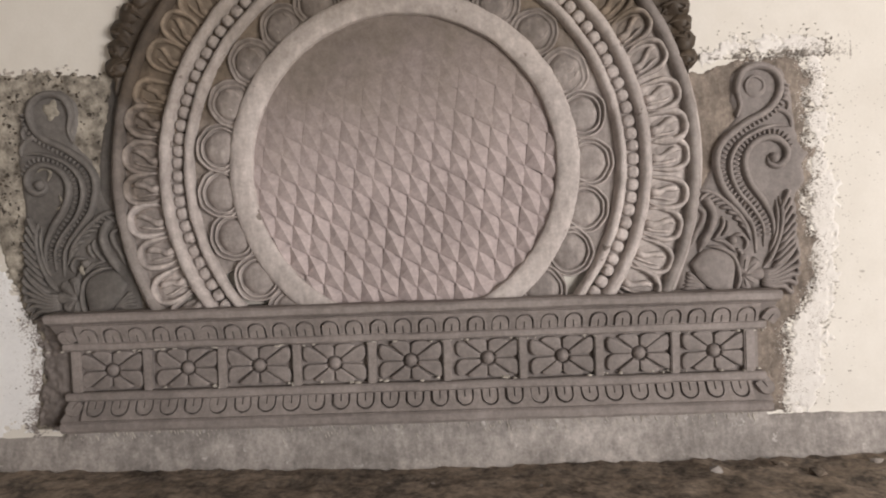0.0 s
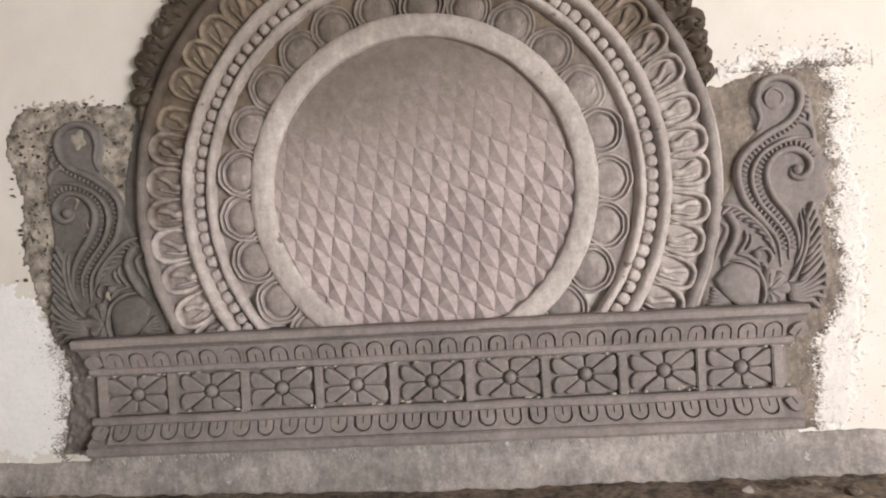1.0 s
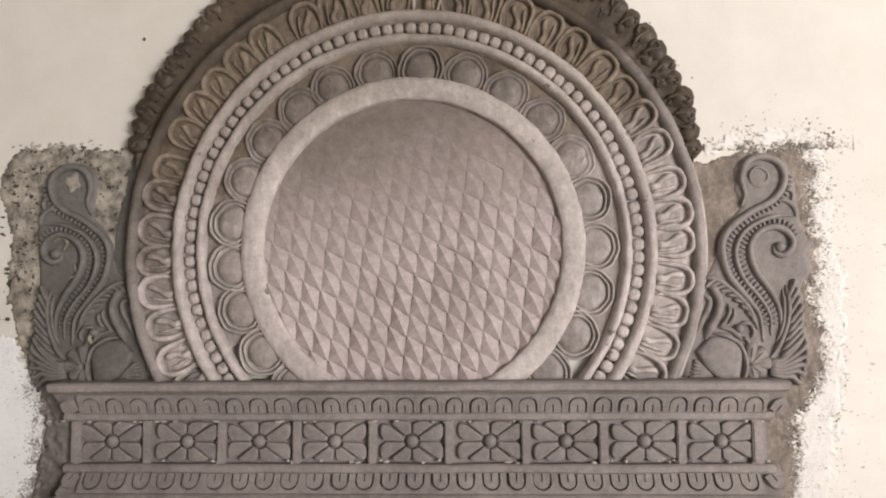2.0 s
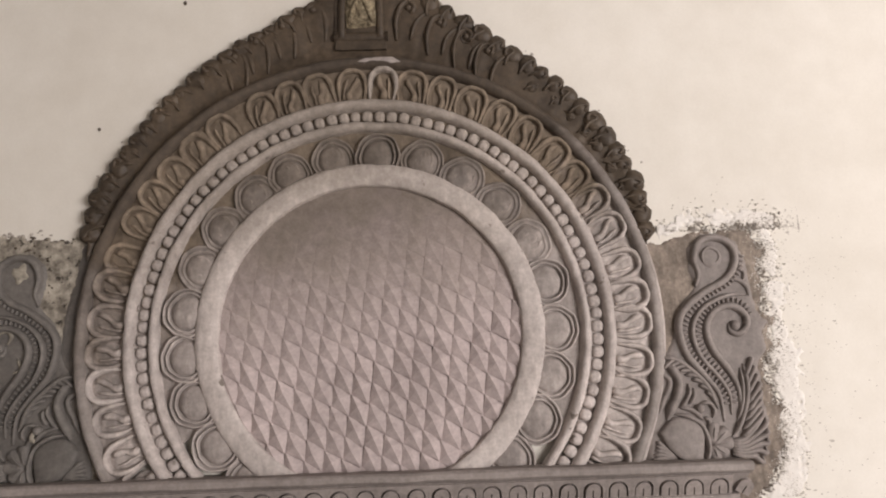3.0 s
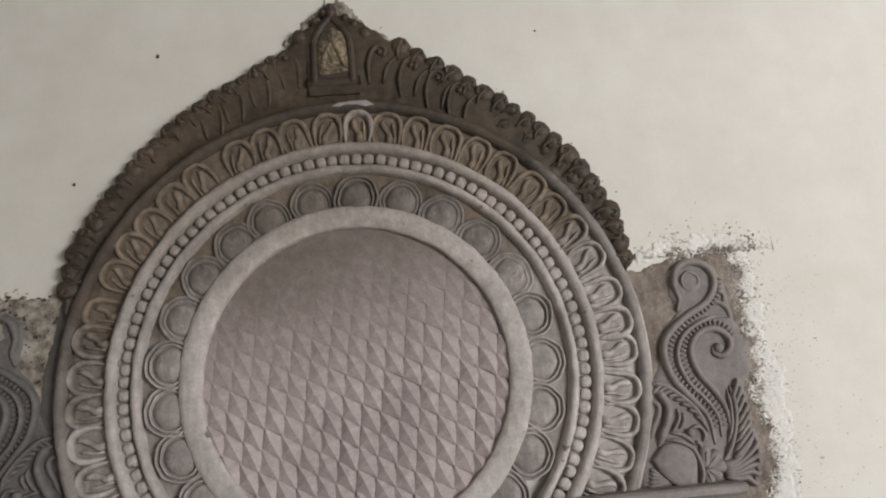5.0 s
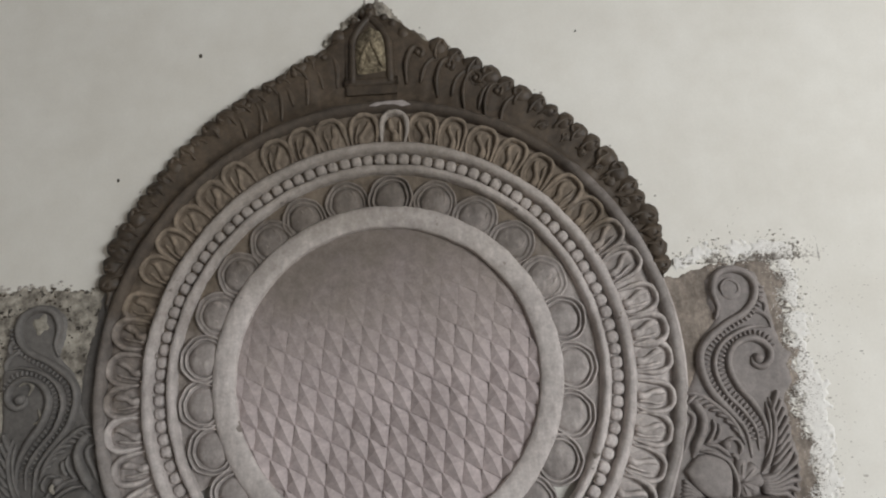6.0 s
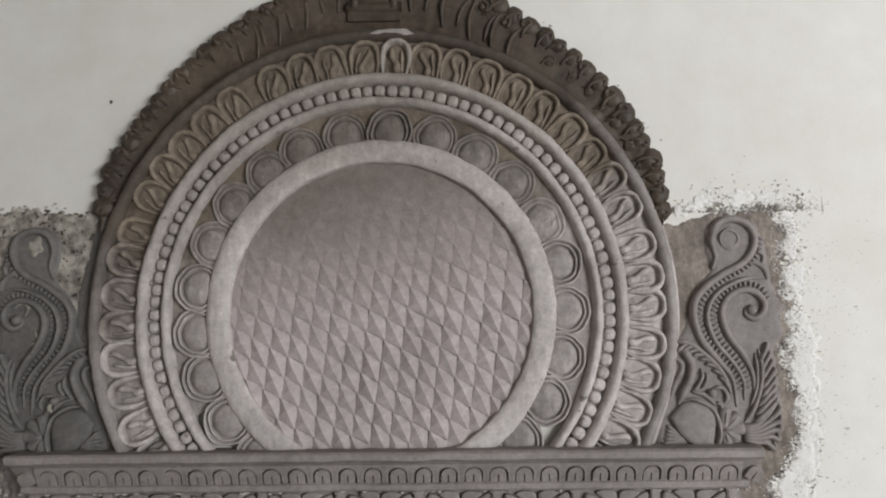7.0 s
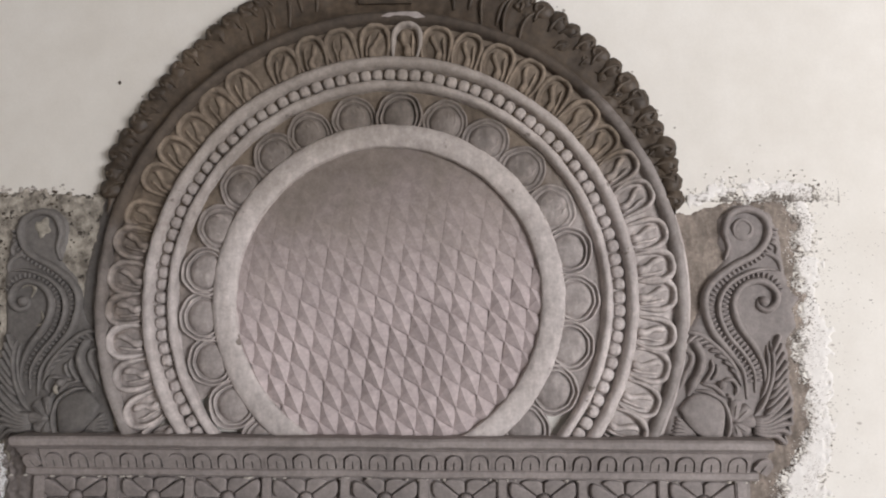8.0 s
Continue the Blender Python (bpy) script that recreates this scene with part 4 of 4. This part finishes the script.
        strand("barb", [(p.x - 0.35 * lift, p.y - lift), ((p.x + q_.x) / 2 - 0.3 * lift + 0.004, (p.y + q_.y) / 2 - 0.45 * lift + 0.003), (q_.x - 0.002, q_.y + 0.002)], 0.0125, 0.0145, ends=(0.25, 0.5))
    for pts in ([(0.845, 0.652), (0.846, 0.628), (0.832, 0.604), (0.820, 0.590)], [(0.858, 0.640), (0.857, 0.618), (0.844, 0.598)], [(0.838, 0.588), (0.858, 0.578), (0.872, 0.562)]):
        strand("tuft", pts, 0.0125, 0.014)
    bm = bmesh.new()
    dome(bm, 0.869, 0.586, 0.013, 0.013, 0.022, -0.012, 14, 5, 0.7)
    ridge(bm, [(0.870, 0.598), (0.895, 0.600), (0.908, 0.580), (0.902, 0.560)], 0.012, 0.014, -0.012, 4)
    ridge(bm, [(0.878, 0.562), (0.890, 0.556), (0.894, 0.540)], 0.012, 0.014, -0.012, 4)
    add("knob", bm)
    # long neck-like scroll and the shield below it
    strand("scroll_stem", [(0.790, 0.703), (0.808, 0.688), (0.820, 0.655), (0.812, 0.620), (0.795, 0.590), (0.782, 0.558)], 0.026, 0.022)
    strand("scroll_stem", [(0.772, 0.680), (0.795, 0.665), (0.792, 0.640), (0.775, 0.610), (0.762, 0.575)], 0.016, 0.012)
    bm = bmesh.new()
    cx, cz = 0.815, 0.500
    out = [(p.x, p.y) for p in spline(BODY + BODY[:1], 4)[:-1]]
    prev = [bm.verts.new((x, -0.012, z)) for x, z in out]
    for s, h in ((0.985, 0.020), (0.95, 0.027), (0.86, 0.031), (0.6, 0.034), (0.3, 0.035)):
        row = [bm.verts.new((cx + (x - cx) * s, -h, cz + (z - cz) * s)) for x, z in out]
        for i in range(len(out)):
            j = (i + 1) % len(out)
            bm.faces.new((prev[i], row[i], row[j], prev[j]))
        prev = row
    bm.faces.new(prev)
    bmesh.ops.recalc_face_normals(bm, faces=bm.faces)
    if side < 0:
        bmesh.ops.reverse_faces(bm, faces=bm.faces)
    add("shield", bm, "smooth rounded cement shield")
    strand("shield_rim", [(0.800, 0.573), (0.832, 0.568), (0.868, 0.545), (0.882, 0.51), (0.884, 0.478), (0.874, 0.45)], 0.014, 0.020, ends=(0.3, 0.8))
    strand("shield_rim", [(0.815, 0.592), (0.848, 0.582), (0.880, 0.555)], 0.013, 0.013)
    # rosette beside the shield
    for t, reach in ((80, 0.058), (42, 0.058), (4, 0.056), (-36, 0.046), (-74, 0.040)):
        a = radians(t)
        bm = bmesh.new()
        ridge(bm, [(0.893, 0.492), (0.893 + 0.5 * reach * math.cos(a), 0.492 + 0.5 * reach * math.sin(a)), (0.893 + reach * math.cos(a), 0.492 + reach * math.sin(a))], 0.034, 0.017, -0.012, 6, (0.25, 0.85))
        ridge(bm, [(0.893 + 0.2 * reach * math.cos(a), 0.492 + 0.2 * reach * math.sin(a)), (0.893 + 0.85 * reach * math.cos(a), 0.492 + 0.85 * reach * math.sin(a))], 0.006, 0.006, -0.0265, 4, (0.4, 0.3))
        add("rosette_petal", bm)
    # feathers in the corner by the wheel
    for k in range(5):
        t = k / 4
        strand("feather", [(0.735 + 0.012 * (1 - t), 0.505 - 0.045 * t), (0.765 + 0.002 * t, 0.492 - 0.030 * t), (0.800 - 0.03 * t, 0.456)], 0.013, 0.013)
    return sc


scroll_ornament(1, "grey damp cement scroll with beaded strands, leaves and a rounded shield")
scroll_ornament(-1, "dark damp cement scroll with beaded strands beside pitted undercoat")

# ---- splashes and smears on the wall ----
bm = bmesh.new()
made = 0
while made < 4200:
    if rng.random() < 0.3:
        x, z = min(1.2, max(0.8, rng.gauss(0.99, 0.11))), 1.068 + rng.expovariate(1 / 0.015)
        wide, tall = 0.8, 1.3
    else:
        z = rng.uniform(0.13, 1.10)
        x = 1.072 + rng.expovariate(1 / (0.026 if rng.random() < 0.7 else 0.07)) - (0.072 if z < 0.34 else 0)
        wide, tall = 1.6, 0.8
    if noise.noise((x * 14, z * 14, 40)) + 0.6 * noise.noise((x * 60, z * 60, 41)) < rng.uniform(-0.25, 0.25):
        continue
    made += 1
    s = rng.uniform(0.002, 0.0045) if rng.random() < 0.04 else rng.uniform(0.0005, 0.0019)
    dome(bm, x, z, s * rng.uniform(0.6, 1.3) * wide, s * rng.uniform(0.6, 1.3) * tall, 0.0085 if x < 1.15 else 0.001, 0.0, 5, 1, 1, 0.5)
for k in range(4200):
    z = rng.uniform(0.13, 0.56)
    x = -1.0 - rng.expovariate(1 / 0.028) - 0.3 * max(0, z - 0.36)
    if noise.noise((x * 18, z * 18, 43)) < rng.uniform(-0.3, 0.2):
        continue
    s = rng.uniform(0.0006, 0.0024)
    dome(bm, x, z, s * rng.uniform(0.7, 2.2), s, 0.0028, 0.0, 5, 1, 1, 0.5)
for k in range(26):
    x = rng.uniform(-1.13, -0.83)
    s = rng.uniform(0.002, 0.006)
    dome(bm, x, 1.106 + abs(rng.gauss(0, 0.008)), s * 1.3, s, 0.004, 0.0, 7, 2, 1, 0.5)
for k in range(90):
    a = radians(rng.uniform(18, 162))
    r = edge_of_crown(math.degrees(a)) + abs(rng.gauss(0.008, 0.012))
    s = rng.uniform(0.001, 0.004)
    dome(bm, CX + r * math.cos(a), CZ + r * math.sin(a), s * 1.4, s, 0.002, 0.0, 6, 2, 1, 0.5)
def edge_flecks(edge, count, spread, seed, depth):
    """Small flecks scattered to both sides of a coat's edge, thinning out with distance."""
    pick = random.Random(seed)
    out = bmesh.new()
    pairs = list(zip(edge, edge[1:]))
    weights = [math.hypot(q[0] - p[0], q[1] - p[1]) for p, q in pairs]
    for p, q in pick.choices(pairs, weights, k=count):
        t = pick.random()
        x, z = p[0] + t * (q[0] - p[0]) + pick.gauss(0, spread), p[1] + t * (q[1] - p[1]) + pick.gauss(0, spread)
        if noise.noise((x * 30, z * 30, seed)) < pick.uniform(-0.3, 0.3):
            continue
        s = pick.uniform(0.0008, 0.0032)
        dome(out, x, z, s * pick.uniform(0.7, 2.0), s * pick.uniform(0.6, 1.2), depth, 0.0, 5, 1, 1, 0.5)
    return out


left_low = [(-1.055, 0.46), (-1.01, 0.361), (-1.025, 0.269), (-1.045, 0.13)]
tagged(part("cement_flecks", edge_flecks(left_low, 2600, 0.016, 71, 0.006), DAMP, None), "grey cement flecks brushed over the brightened white coat", "splashes", kind="stuff")
dust = random.Random(83)
foot_bm = bmesh.new()
for k in range(1500):
    x = dust.uniform(-0.6, 1.7)
    z = 0.012 + dust.expovariate(1 / (0.008 + 0.012 * max(0.0, x)))
    if z > 0.1 or noise.noise((x * 9, z * 30, 84)) < dust.uniform(-0.3, 0.3):
        continue
    s = dust.uniform(0.0008, 0.003)
    dome(foot_bm, x, z, s * dust.uniform(0.8, 1.8), s, 0.029 - 0.19 * z if z < 0.07 else 0.0155, 0.0, 5, 1, 1, 0.5)
tagged(part("dirt_specks", foot_bm, DIRT, None), "brown dirt specks stuck to the foot of the cement skirting", "dirt", kind="stuff")
tagged(part("undercoat_flecks", edge_flecks(right_edge[3:-1], 3400, 0.012, 61, 0.0088), ROUGHCOAT, None), "brown undercoat flecks brushed over the whitewash", "splashes", kind="stuff")
tagged(part("whitewash_flecks", edge_flecks(right_edge[3:-1], 2600, 0.012, 67, 0.0088), WHITEWASH, None), "white flecks brushed over the undercoat's edge", "splashes", kind="stuff")
tagged(part("cement_splashes", bm, SPECK, None), "small grey cement splashes on the painted wall", "splashes", kind="stuff")

# Dark domes added to stand for the shade inside small pits.
pick = random.Random(29)
bm = bmesh.new()
for k in range(420):
    x, z = pick.uniform(-1.15, -0.80), pick.uniform(0.60, 1.105)
    if noise.noise((x * 16, z * 16, 51)) < pick.uniform(-0.1, 0.35) or (x > -1.04 and z < 0.90):
        continue
    size = pick.uniform(0.002, 0.0065)
    dome(bm, x, z, size * pick.uniform(0.7, 1.4), size * pick.uniform(0.6, 1.1), 0.0105, 0.0, 7, 2, 0.5, 0.6)
tagged(part("mortar_spots", bm, WET, None), "dark raised spots standing for shaded pits in the undercoat", "splashes", kind="stuff")

dark_margin = [(-0.70, 1.10), (-0.785, 1.09), (-0.80, 1.0), (-0.83, 0.85), (-0.84, 0.72), (-0.80, 0.6), (-0.70, 0.5)]
bm = coat(dark_margin, 0.006, 0.010, 0.005, 61.0, 0.001)
tagged(part("cement_margin", bm, SOAKED, None), "dark damp cement margin along the wheel's rim", "plaster patch")

# dark nail heads in the wall
for x, z, s in ((-0.527, 1.794, 0.005), (-0.758, 1.413, 0.004), (0.60, 1.80, 0.0025)):
    bm = bmesh.new()
    dome(bm, 0, 0, s, s * 1.3, 0.006, 0, 10, 3, 1, 0.3)
    ob = tagged(part("nail_head", bm, WET, None), "small dark nail head in the cream wall", "nail", group="nails in the wall")
    ob.location = (x, 0, z)

# mortar crumbs on the ledge
for k in range(40):
    bm = bmesh.new()
    s = rng.uniform(0.003, 0.009) if k > 3 else rng.uniform(0.016, 0.024)
    bmesh.ops.create_icosphere(bm, subdivisions=1, radius=s)
    for v in bm.verts:
        v.co *= 1 + 0.9 * noise.noise(v.co / s * 1.5 + Vector((k * 3.0, 0, 0)))
        v.co.z *= 0.55
    x, y = rng.uniform(-1.1, 1.3), -0.055 - abs(rng.gauss(0, 0.07))
    if k < 4:
        x, y = (0.78, 0.95, 1.02, 1.2)[k], (-0.13, -0.1, -0.15, -0.09)[k]
    pale = rng.random() < 0.3
    ob = tagged(part("mortar_crumb", bm, SKIRT if pale else DIRT, None, smooth=False), "grey mortar crumb lying on the dirty ledge" if pale else "brown earth crumb lying on the dirty ledge", "rubble", group="crumbs on the ledge")
    ob.location = (x, y, s * 0.25)
